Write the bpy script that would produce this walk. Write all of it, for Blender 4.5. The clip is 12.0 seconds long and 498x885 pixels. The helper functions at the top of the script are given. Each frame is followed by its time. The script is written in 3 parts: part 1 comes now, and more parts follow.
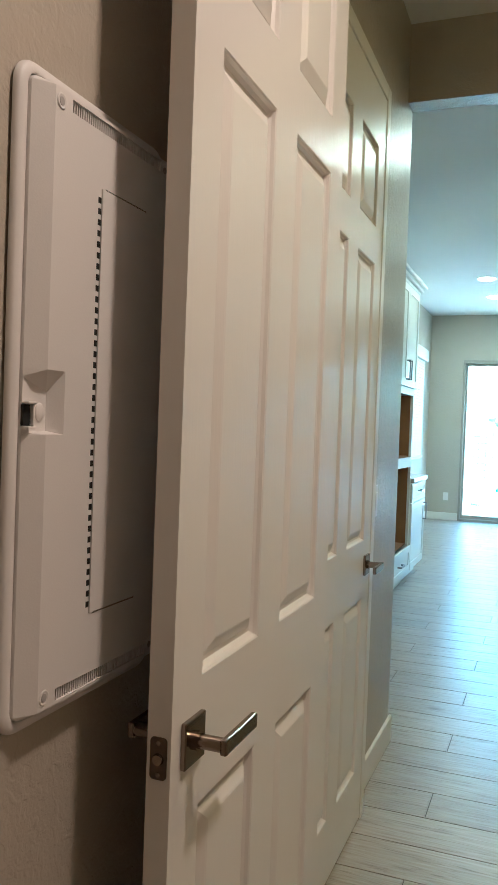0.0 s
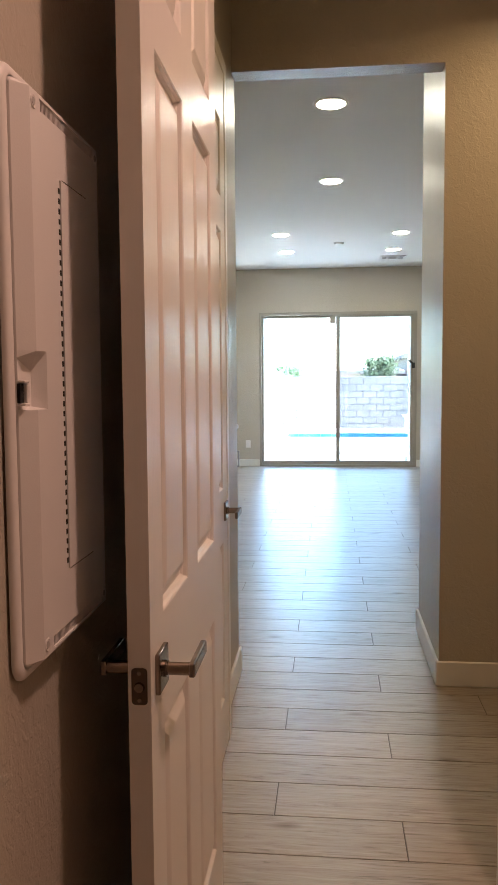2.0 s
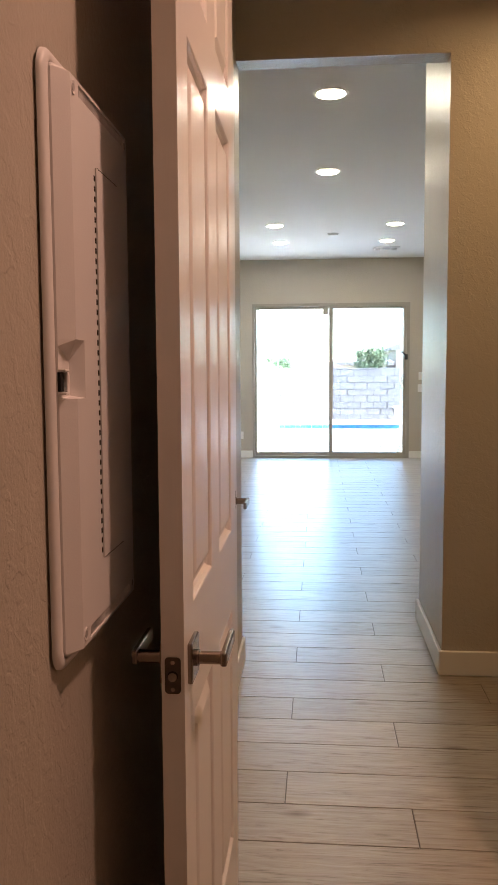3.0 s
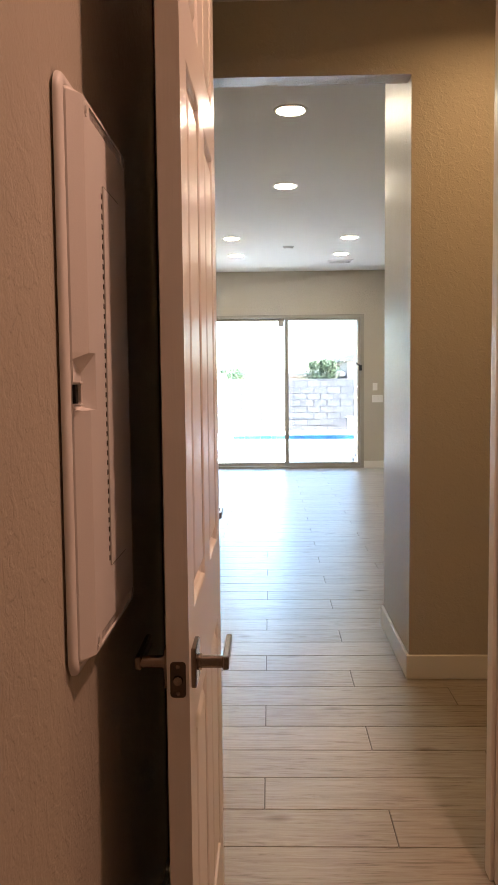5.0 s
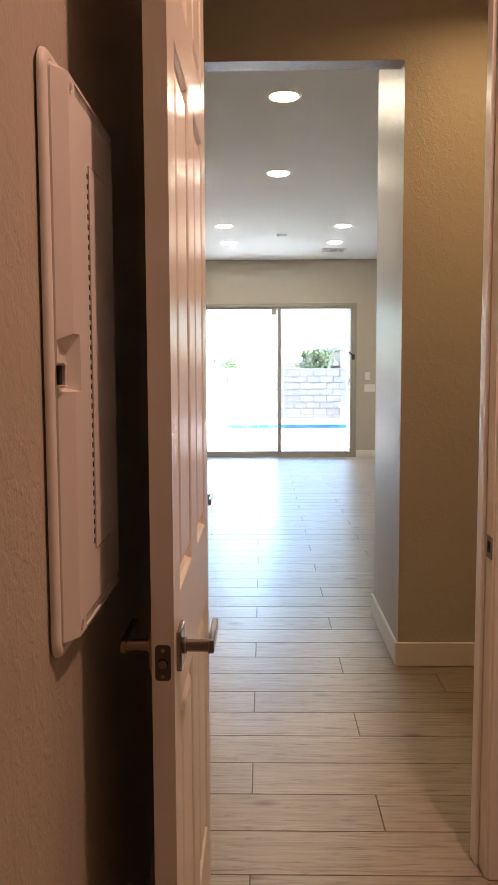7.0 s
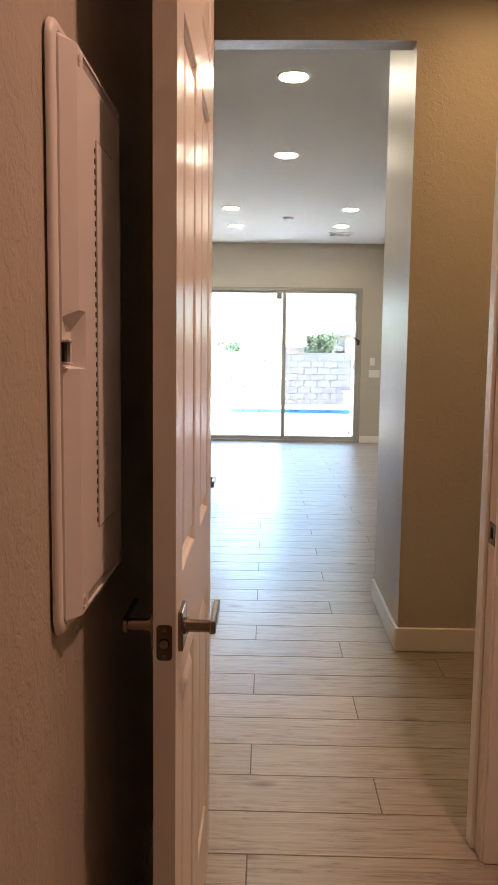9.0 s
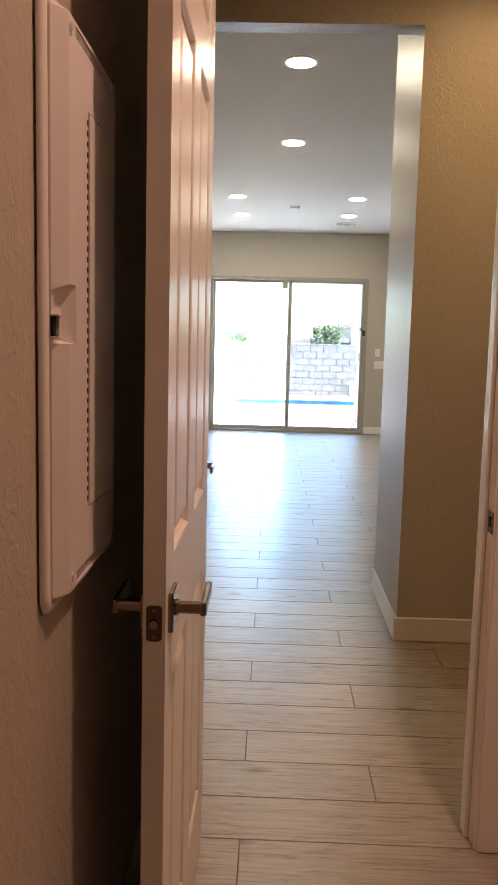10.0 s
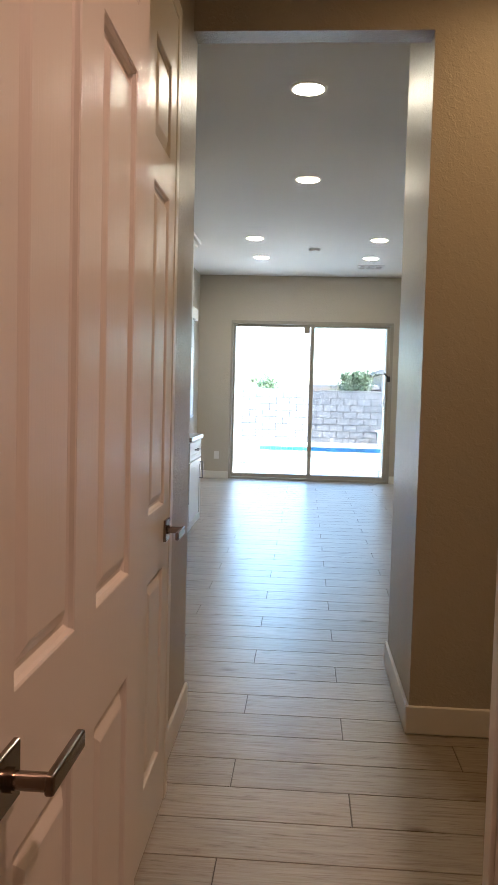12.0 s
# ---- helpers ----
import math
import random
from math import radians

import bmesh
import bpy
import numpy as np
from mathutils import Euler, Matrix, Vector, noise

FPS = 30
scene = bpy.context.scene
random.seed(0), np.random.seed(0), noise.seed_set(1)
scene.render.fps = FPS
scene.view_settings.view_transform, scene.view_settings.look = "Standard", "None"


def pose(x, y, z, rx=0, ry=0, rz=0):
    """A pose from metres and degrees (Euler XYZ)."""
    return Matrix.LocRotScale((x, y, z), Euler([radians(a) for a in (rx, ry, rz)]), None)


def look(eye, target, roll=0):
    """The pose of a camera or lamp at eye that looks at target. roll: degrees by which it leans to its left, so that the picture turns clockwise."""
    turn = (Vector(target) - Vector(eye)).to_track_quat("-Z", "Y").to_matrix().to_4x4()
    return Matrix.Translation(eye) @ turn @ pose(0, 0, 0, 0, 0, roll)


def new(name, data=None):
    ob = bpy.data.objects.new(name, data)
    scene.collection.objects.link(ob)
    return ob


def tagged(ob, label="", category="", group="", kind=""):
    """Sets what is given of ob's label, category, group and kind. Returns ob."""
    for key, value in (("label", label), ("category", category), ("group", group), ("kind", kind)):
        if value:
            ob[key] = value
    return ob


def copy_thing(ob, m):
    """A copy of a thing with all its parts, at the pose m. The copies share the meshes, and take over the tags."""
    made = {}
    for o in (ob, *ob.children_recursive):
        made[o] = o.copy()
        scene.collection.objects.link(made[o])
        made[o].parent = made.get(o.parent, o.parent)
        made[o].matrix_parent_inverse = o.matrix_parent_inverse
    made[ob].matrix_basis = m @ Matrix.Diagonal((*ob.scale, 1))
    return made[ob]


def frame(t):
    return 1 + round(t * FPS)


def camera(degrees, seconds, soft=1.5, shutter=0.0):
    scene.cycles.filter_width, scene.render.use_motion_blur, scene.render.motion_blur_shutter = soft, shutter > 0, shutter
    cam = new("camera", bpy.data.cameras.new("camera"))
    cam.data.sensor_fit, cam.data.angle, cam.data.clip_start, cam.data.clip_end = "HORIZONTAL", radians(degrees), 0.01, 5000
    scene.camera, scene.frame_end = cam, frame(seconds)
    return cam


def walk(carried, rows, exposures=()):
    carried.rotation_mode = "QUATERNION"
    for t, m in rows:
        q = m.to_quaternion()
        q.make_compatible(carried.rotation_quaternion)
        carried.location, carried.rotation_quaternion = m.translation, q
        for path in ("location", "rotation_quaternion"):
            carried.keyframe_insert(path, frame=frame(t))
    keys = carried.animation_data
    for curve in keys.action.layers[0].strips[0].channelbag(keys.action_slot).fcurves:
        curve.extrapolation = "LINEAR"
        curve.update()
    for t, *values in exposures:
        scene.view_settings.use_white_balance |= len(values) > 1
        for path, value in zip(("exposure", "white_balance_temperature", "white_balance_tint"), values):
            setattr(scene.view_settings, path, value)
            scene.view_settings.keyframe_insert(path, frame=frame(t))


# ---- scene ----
cam = camera(35.0, 12.0)
EXPOSURES = [(0.0, 4.65, 4200, -28), (0.6, 4.45, 4500, -16), (1.5, 4.33, 5200, -5), (2.5, 4.3, 5600, 0), (5.5, 4.35, 6000, 3), (10.5, 4.3, 5950, 3), (11.5, 4.25, 5700, 0), (12.0, 3.9, 5650, 0)]
PATH = [
    (0, (0.094, 0.008, 1.331), (-0.623, 1.875, 1.286), 2.1),
    (0.5, (-0.034, -0.105, 1.332), (-0.494, 1.839, 1.231), -0.7),
    (1, (-0.099, -0.198, 1.359), (-0.444, 1.767, 1.224), -1.6),
    (1.5, (-0.113, -0.224, 1.36), (-0.389, 1.753, 1.237), -0.9),
    (2, (-0.091, -0.21, 1.346), (-0.295, 1.774, 1.192), -0.4),
    (2.5, (-0.119, -0.209, 1.343), (-0.313, 1.774, 1.166), -0.2),
    (4.5, (-0.233, -0.263, 1.345), (-0.3, 1.73, 1.189), -0.8),
    (5, (-0.234, -0.264, 1.344), (-0.288, 1.73, 1.196), -0.6),
    (5.5, (-0.235, -0.265, 1.343), (-0.283, 1.729, 1.195), -0.6),
    (6, (-0.229, -0.267, 1.343), (-0.273, 1.726, 1.187), -0.5),
    (6.5, (-0.223, -0.261, 1.336), (-0.262, 1.732, 1.169), -0.4),
    (8.5, (-0.228, -0.258, 1.333), (-0.269, 1.732, 1.132), 0.5),
    (9, (-0.227, -0.253, 1.329), (-0.27, 1.735, 1.114), 0.7),
    (9.5, (-0.216, -0.249, 1.318), (-0.258, 1.737, 1.09), 1.0),
    (10, (-0.208, -0.24, 1.311), (-0.263, 1.745, 1.073), 1.4),
    (10.5, (-0.2, -0.236, 1.319), (-0.271, 1.748, 1.076), 1.8),
    (11, (-0.137, -0.118, 1.299), (-0.309, 1.863, 1.089), 2.1),
    (11.5, (-0.057, 0.019, 1.309), (-0.287, 1.998, 1.129), 2.1),
    (12, (-0.053, 0.211, 1.305), (-0.191, 2.203, 1.182), 1.5),
]
walk(cam, [(t, look(eye, target, roll)) for t, eye, target, roll in PATH], EXPOSURES)

# ---- world, sun, lamps ----
world = bpy.data.worlds.new("sky_world")
scene.world = world
world.use_nodes = True
wn = world.node_tree
sky = wn.nodes.new("ShaderNodeTexSky")
sky.sky_type, sky.sun_disc = "NISHITA", False
sky.sun_elevation, sky.sun_rotation = radians(56), radians(94)
sky.dust_density, sky.ozone_density = 0.3, 2.5
wn.links.new(sky.outputs[0], wn.nodes["Background"].inputs[0])
wn.nodes["Background"].inputs[1].default_value = 0.15

sun = new("sun", bpy.data.lights.new("sun", "SUN"))
sun.data.energy, sun.data.angle, sun.data.color = 3.2, radians(0.5), (1.0, 0.95, 0.88)
sun.matrix_world = look((8, -0.6, 12), (0, 0, 0))


def lamp(name, place, watts, size, colour):
    ob = new(name, bpy.data.lights.new(name, "AREA"))
    ob.data.shape, ob.data.size, ob.data.energy, ob.data.color = "DISK", size, watts, colour
    ob.matrix_world = look(place, (place[0], place[1] + 0.0001, 0))
    return ob


lamp("room_lamp", (0.48, 0.965, 2.93), 1.25, 0.16, (1.0, 0.52, 0.355))
hall = lamp("hall_lamp", (0.82, 2.52, 2.965), 0.55, 0.15, (1.0, 0.56, 0.24))
hall.data.spread = radians(162)

# ---- materials ----


def material(name, colour, rough=0.5, metal=0.0, vary=0.06, scale=6.0, bump=0.0, bump_scale=80.0, spec=0.5, emit=0.0, deep=0.004):
    m = bpy.data.materials.new(name)
    m.use_nodes = True
    t = m.node_tree
    b = t.nodes["Principled BSDF"]
    b.inputs["Roughness"].default_value = rough
    b.inputs["Metallic"].default_value = metal
    b.inputs["Specular IOR Level"].default_value = spec
    co = t.nodes.new("ShaderNodeTexCoord")
    n = t.nodes.new("ShaderNodeTexNoise")
    n.inputs["Scale"].default_value, n.inputs["Detail"].default_value = scale, 5
    t.links.new(co.outputs["Object"], n.inputs["Vector"])
    ramp = t.nodes.new("ShaderNodeMix")
    ramp.data_type = "RGBA"
    ramp.inputs[6].default_value = (*[c * (1 - vary) for c in colour], 1)
    ramp.inputs[7].default_value = (*[min(1, c * (1 + vary)) for c in colour], 1)
    t.links.new(n.outputs["Fac"], ramp.inputs[0])
    t.links.new(ramp.outputs[2], b.inputs["Base Color"])
    r = t.nodes.new("ShaderNodeMapRange")
    r.inputs["To Min"].default_value, r.inputs["To Max"].default_value = rough * 0.85, min(1, rough * 1.15)
    t.links.new(n.outputs["Fac"], r.inputs[0])
    t.links.new(r.outputs[0], b.inputs["Roughness"])
    if bump:
        n2 = t.nodes.new("ShaderNodeTexNoise")
        n2.inputs["Scale"].default_value, n2.inputs["Detail"].default_value = bump_scale, 3
        t.links.new(co.outputs["Object"], n2.inputs["Vector"])
        bp = t.nodes.new("ShaderNodeBump")
        bp.inputs["Strength"].default_value, bp.inputs["Distance"].default_value = bump, deep
        t.links.new(n2.outputs["Fac"], bp.inputs["Height"])
        t.links.new(bp.outputs[0], b.inputs["Normal"])
    if emit:
        b.inputs["Emission Color"].default_value = (*colour, 1)
        b.inputs["Emission Strength"].default_value = emit
    return m


def wood_paint(name, colour, rough):
    """White paint over an embossed wood grain that runs upward."""
    m = material(name, colour, rough, vary=0.03, scale=3)
    t = m.node_tree
    co = t.nodes.new("ShaderNodeTexCoord")
    mp = t.nodes.new("ShaderNodeMapping")
    mp.inputs["Scale"].default_value = (30, 30, 1.6)
    w = t.nodes.new("ShaderNodeTexNoise")
    w.inputs["Scale"].default_value, w.inputs["Detail"].default_value, w.inputs["Distortion"].default_value = 2.4, 3, 1.6
    bp = t.nodes.new("ShaderNodeBump")
    bp.inputs["Strength"].default_value, bp.inputs["Distance"].default_value = 0.20, 0.0016
    t.links.new(co.outputs["Object"], mp.inputs[0])
    t.links.new(mp.outputs[0], w.inputs["Vector"])
    t.links.new(w.outputs["Fac"], bp.inputs["Height"])
    t.links.new(bp.outputs[0], t.nodes["Principled BSDF"].inputs["Normal"])
    return m


def plank_material():
    m = bpy.data.materials.new("wood_look_tile")
    m.use_nodes = True
    t = m.node_tree
    b = t.nodes["Principled BSDF"]
    info = t.nodes.new("ShaderNodeObjectInfo")
    geo = t.nodes.new("ShaderNodeNewGeometry")
    seed = t.nodes.new("ShaderNodeMath")
    seed.operation = "ADD"
    t.links.new(info.outputs["Random"], seed.inputs[0])
    t.links.new(geo.outputs["Random Per Island"], seed.inputs[1])
    off = t.nodes.new("ShaderNodeMath")
    off.operation = "MULTIPLY"
    off.inputs[1].default_value = 57
    t.links.new(seed.outputs[0], off.inputs[0])
    mp = t.nodes.new("ShaderNodeMapping")
    mp.inputs["Scale"].default_value = (1.3, 19, 1)
    t.links.new(geo.outputs["Position"], mp.inputs[0])
    join = t.nodes.new("ShaderNodeVectorMath")
    join.operation = "ADD"
    xyz = t.nodes.new("ShaderNodeCombineXYZ")
    for k in range(3):
        t.links.new(off.outputs[0], xyz.inputs[k])
    t.links.new(mp.outputs[0], join.inputs[0])
    t.links.new(xyz.outputs[0], join.inputs[1])
    grain = t.nodes.new("ShaderNodeTexNoise")
    grain.inputs["Scale"].default_value, grain.inputs["Detail"].default_value, grain.inputs["Distortion"].default_value = 3.2, 8, 1.6
    grain.inputs["Roughness"].default_value = 0.65
    t.links.new(join.outputs[0], grain.inputs["Vector"])
    ramp = t.nodes.new("ShaderNodeValToRGB")
    e = ramp.color_ramp.elements
    e[0].position, e[0].color = 0.30, (0.17, 0.135, 0.10, 1)
    e[1].position, e[1].color = 0.68, (0.44, 0.39, 0.33, 1)
    mid = e.new(0.45)
    mid.color = (0.34, 0.292, 0.236, 1)
    # growth lines: narrow bands bent by a slow drift
    mp3 = t.nodes.new("ShaderNodeMapping")
    mp3.inputs["Scale"].default_value = (0.55, 11, 1)
    t.links.new(geo.outputs["Position"], mp3.inputs[0])
    join3 = t.nodes.new("ShaderNodeVectorMath")
    join3.operation = "ADD"
    t.links.new(mp3.outputs[0], join3.inputs[0])
    t.links.new(xyz.outputs[0], join3.inputs[1])
    wave = t.nodes.new("ShaderNodeTexWave")
    wave.bands_direction = "Y"
    wave.inputs["Scale"].default_value, wave.inputs["Distortion"].default_value = 1.5, 7.0
    wave.inputs["Detail"].default_value, wave.inputs["Detail Scale"].default_value = 3, 0.8
    t.links.new(join3.outputs[0], wave.inputs["Vector"])
    both = t.nodes.new("ShaderNodeMix")
    both.inputs[0].default_value = 0.05
    t.links.new(grain.outputs["Fac"], both.inputs[2])
    t.links.new(wave.outputs["Fac"], both.inputs[3])
    t.links.new(both.outputs[0], ramp.inputs[0])
    # knots
    vor = t.nodes.new("ShaderNodeTexVoronoi")
    vor.inputs["Scale"].default_value = 1.0
    mp2 = t.nodes.new("ShaderNodeMapping")
    mp2.inputs["Scale"].default_value = (2.2, 5.5, 1)
    t.links.new(geo.outputs["Position"], mp2.inputs[0])
    join2 = t.nodes.new("ShaderNodeVectorMath")
    join2.operation = "ADD"
    t.links.new(mp2.outputs[0], join2.inputs[0])
    t.links.new(xyz.outputs[0], join2.inputs[1])
    t.links.new(join2.outputs[0], vor.inputs["Vector"])
    kr = t.nodes.new("ShaderNodeValToRGB")
    kr.color_ramp.elements[0].position, kr.color_ramp.elements[0].color = 0.03, (0.5, 0.46, 0.42, 1)
    kr.color_ramp.elements[1].position, kr.color_ramp.elements[1].color = 0.13, (1, 1, 1, 1)
    t.links.new(vor.outputs["Distance"], kr.inputs[0])
    mul = t.nodes.new("ShaderNodeMix")
    mul.data_type, mul.blend_type = "RGBA", "MULTIPLY"
    mul.inputs[0].default_value = 1
    t.links.new(ramp.outputs[0], mul.inputs[6])
    t.links.new(kr.outputs[0], mul.inputs[7])
    tone = t.nodes.new("ShaderNodeHueSaturation")
    val = t.nodes.new("ShaderNodeMapRange")
    val.inputs["From Max"].default_value = 2
    val.inputs["To Min"].default_value, val.inputs["To Max"].default_value = 0.86, 1.14
    t.links.new(seed.outputs[0], val.inputs[0])
    t.links.new(val.outputs[0], tone.inputs["Value"])
    t.links.new(mul.outputs[2], tone.inputs["Color"])
    t.links.new(tone.outputs[0], b.inputs["Base Color"])
    rr = t.nodes.new("ShaderNodeMapRange")
    rr.inputs["To Min"].default_value, rr.inputs["To Max"].default_value = 0.40, 0.285
    t.links.new(grain.outputs["Fac"], rr.inputs[0])
    t.links.new(rr.outputs[0], b.inputs["Roughness"])
    bp = t.nodes.new("ShaderNodeBump")
    bp.inputs["Strength"].default_value, bp.inputs["Distance"].default_value = 0.15, 0.002
    t.links.new(grain.outputs["Fac"], bp.inputs["Height"])
    t.links.new(bp.outputs[0], b.inputs["Normal"])
    return m


def wall_paint():
    """Satin paint over a hand-sprayed knockdown texture: flat low splats and a fine stipple."""
    m = material("wall_paint", (0.50, 0.45, 0.375), 0.41, vary=0.03, scale=2.5)
    t = m.node_tree
    co = t.nodes.new("ShaderNodeNewGeometry")
    height = None
    for size, low, high, depth in ((34, 0.47, 0.60, 0.0006), (150, 0.3, 0.7, 0.00035)):
        n = t.nodes.new("ShaderNodeTexNoise")
        n.inputs["Scale"].default_value, n.inputs["Detail"].default_value, n.inputs["Distortion"].default_value = size, 2, 0.6
        t.links.new(co.outputs["Position"], n.inputs["Vector"])
        r = t.nodes.new("ShaderNodeMapRange")
        r.interpolation_type = "SMOOTHSTEP"
        r.inputs["From Min"].default_value, r.inputs["From Max"].default_value = low, high
        t.links.new(n.outputs["Fac"], r.inputs[0])
        bp = t.nodes.new("ShaderNodeBump")
        bp.inputs["Strength"].default_value, bp.inputs["Distance"].default_value = 1.0, depth
        t.links.new(r.outputs[0], bp.inputs["Height"])
        if height:
            t.links.new(height.outputs[0], bp.inputs["Normal"])
        height = bp
    t.links.new(height.outputs[0], t.nodes["Principled BSDF"].inputs["Normal"])
    return m


WALL = wall_paint()
CEIL = material("ceiling_paint", (0.85, 0.84, 0.82), 0.9, vary=0.02, scale=2, bump=0.2, bump_scale=60)
TRIM = material("trim_paint", (0.80, 0.77, 0.72), 0.35, vary=0.02, scale=4)
DOOR = wood_paint("door_paint", (0.80, 0.77, 0.73), 0.33)
PLASTIC = material("white_plastic", (0.80, 0.77, 0.75), 0.42, vary=0.02, scale=5, bump=0.05, bump_scale=400)
# near-black colour that stands in for the shade inside holes and gaps
GAP_SHADE = material("gap_shade", (0.01, 0.01, 0.01), 0.9, vary=0.0)
NICKEL = material("satin_nickel", (0.25, 0.205, 0.165), 0.18, metal=1.0, vary=0.05, scale=30)
BRONZE = material("aged_bronze", (0.12, 0.095, 0.075), 0.38, metal=1.0, vary=0.1, scale=40)
GROUT = material("grout", (0.15, 0.13, 0.11), 0.9, vary=0.15, scale=30)
PLANK = plank_material()
ALMOND = material("almond_vinyl", (0.34, 0.31, 0.26), 0.45, vary=0.04, scale=5)
CAB = material("cabinet_white", (0.82, 0.82, 0.80), 0.4, vary=0.02)
WOODIN = material("cabinet_raw_wood", (0.33, 0.17, 0.07), 0.6, vary=0.25, scale=12)
STONE = material("counter_stone", (0.50, 0.46, 0.42), 0.25, vary=0.3, scale=40)
STEEL = material("pull_steel", (0.30, 0.30, 0.32), 0.3, metal=1.0)
BLOCK = material("concrete_block", (0.29, 0.255, 0.235), 0.9, vary=0.10, scale=9, bump=0.5, bump_scale=60)
MORTAR = material("mortar", (0.09, 0.08, 0.075), 0.95, vary=0.1)
CONCRETE = material("pool_deck", (0.74, 0.71, 0.66), 0.85, vary=0.12, scale=3, bump=0.3, bump_scale=40)
GRAVEL = material("desert_gravel", (0.42, 0.34, 0.27), 0.95, vary=0.3, scale=25, bump=0.6, bump_scale=40)
POOLTILE = material("blue_pool_tile", (0.09, 0.19, 0.32), 0.2, vary=0.25, scale=12)
WATER = material("pool_water", (0.20, 0.45, 0.55), 0.05, vary=0.05, scale=2, bump=0.1, bump_scale=6)
LEAF = material("leaf_green", (0.11, 0.15, 0.07), 0.7, vary=0.35, scale=8)
BARK = material("bark", (0.14, 0.10, 0.07), 0.9, vary=0.2, scale=20)
ROOF = material("roof_tile", (0.36, 0.32, 0.30), 0.85, vary=0.2, scale=6)
STUCCO = material("stucco", (0.55, 0.48, 0.40), 0.9, vary=0.08, scale=4, bump=0.4)
LED = material("lamp_glow", (1.0, 0.80, 0.58), 0.5, vary=0.0, emit=11.0)
BLIND = material("blind_slat", (0.85, 0.85, 0.83), 0.5, vary=0.02)
BLACK = material("black_latch", (0.015, 0.015, 0.015), 0.4, vary=0.0)


def vary_pieces(m, low, high):
    """Each piece takes a tone of its own."""
    t = m.node_tree
    b = t.nodes["Principled BSDF"]
    link = b.inputs["Base Color"].links[0]
    source = link.from_socket
    info = t.nodes.new("ShaderNodeObjectInfo")
    r = t.nodes.new("ShaderNodeMapRange")
    r.inputs["To Min"].default_value, r.inputs["To Max"].default_value = low, high
    hsv = t.nodes.new("ShaderNodeHueSaturation")
    t.links.new(info.outputs["Random"], r.inputs[0])
    t.links.new(r.outputs[0], hsv.inputs["Value"])
    t.links.new(source, hsv.inputs["Color"])
    t.links.new(hsv.outputs[0], b.inputs["Base Color"])


vary_pieces(BLOCK, 0.90, 1.10)
vary_pieces(POOLTILE, 0.7, 1.6)


def glass_material():
    m = bpy.data.materials.new("window_glass")
    m.use_nodes = True
    t = m.node_tree
    b = t.nodes["Principled BSDF"]
    b.inputs["Base Color"].default_value = (1, 1, 1, 1)
    b.inputs["Roughness"].default_value = 0.0
    b.inputs["Transmission Weight"].default_value = 1.0
    b.inputs["IOR"].default_value = 1.45
    return m


def screen_material():
    """Fine dark insect mesh that dims what lies behind it."""
    m = bpy.data.materials.new("insect_screen")
    m.use_nodes = True
    t = m.node_tree
    clear = t.nodes.new("ShaderNodeBsdfTransparent")
    clear.inputs["Color"].default_value = (0.58, 0.58, 0.58, 1)
    t.links.new(clear.outputs[0], t.nodes["Material Output"].inputs["Surface"])
    return m


GLASS = glass_material()
SCREEN = screen_material()

# ---- mesh helpers ----


def mesh_of(name, bm, mat):
    me = bpy.data.meshes.new(name)
    bmesh.ops.recalc_face_normals(bm, faces=bm.faces)
    bm.to_mesh(me)
    bm.free()
    me.materials.append(mat)
    return me


def part(name, bm, mat, parent=None, label="", smooth=False):
    me = mesh_of(name, bm, mat)
    if smooth:
        for p in me.polygons:
            p.use_smooth = True
    ob = new(name, me)
    ob.parent = parent
    if label:
        tagged(ob, label)
    return ob


def thing(name, label, category, group="", kind="", place=(0, 0, 0)):
    ob = new(name)
    ob.empty_display_size = 0.05
    ob.location = place
    return tagged(ob, label, category, group, kind)


def add_box(bm, x0, x1, y0, y1, z0, z1, bevel=0.0, seg=1):
    made = bmesh.ops.create_cube(bm, size=1.0, matrix=Matrix.Translation(((x0 + x1) / 2, (y0 + y1) / 2, (z0 + z1) / 2)) @ Matrix.Diagonal((x1 - x0, y1 - y0, z1 - z0, 1)))
    if bevel:
        edges = {e for v in made["verts"] for e in v.link_edges}
        bmesh.ops.bevel(bm, geom=list(edges), offset=bevel, segments=seg, affect="EDGES", profile=0.5)
    return bm


def box(x0, x1, y0, y1, z0, z1, bevel=0.0, seg=1):
    return add_box(bmesh.new(), x0, x1, y0, y1, z0, z1, bevel, seg)


def rod(a, b, r, n=20, r2=None, bevel=0.0):
    bm = bmesh.new()
    a, b = Vector(a), Vector(b)
    d = b - a
    m = Matrix.Translation((a + b) / 2) @ d.to_track_quat("Z", "Y").to_matrix().to_4x4()
    bmesh.ops.create_cone(bm, cap_ends=True, segments=n, radius1=r, radius2=r if r2 is None else r2, depth=d.length, matrix=m)
    if bevel:
        rims = [e for e in bm.edges if any(len(f.verts) > 4 for f in e.link_faces)]
        bmesh.ops.bevel(bm, geom=rims, offset=bevel, segments=2, affect="EDGES")
    return bm


def structure(name, bm, mat, label, category):
    return tagged(part(name, bm, mat), label, category, kind="structure")


def rounded(y0, y1, z0, z1, r, n=6):
    """Outline of a rectangle with rounded corners, anticlockwise."""
    out = []
    for cy, cz, a0 in ((y1 - r, z1 - r, 0), (y0 + r, z1 - r, 90), (y0 + r, z0 + r, 180), (y1 - r, z0 + r, 270)):
        for k in range(n + 1):
            a = radians(a0 + 90 * k / n)
            out.append((cy + r * math.cos(a), cz + r * math.sin(a)))
    return out


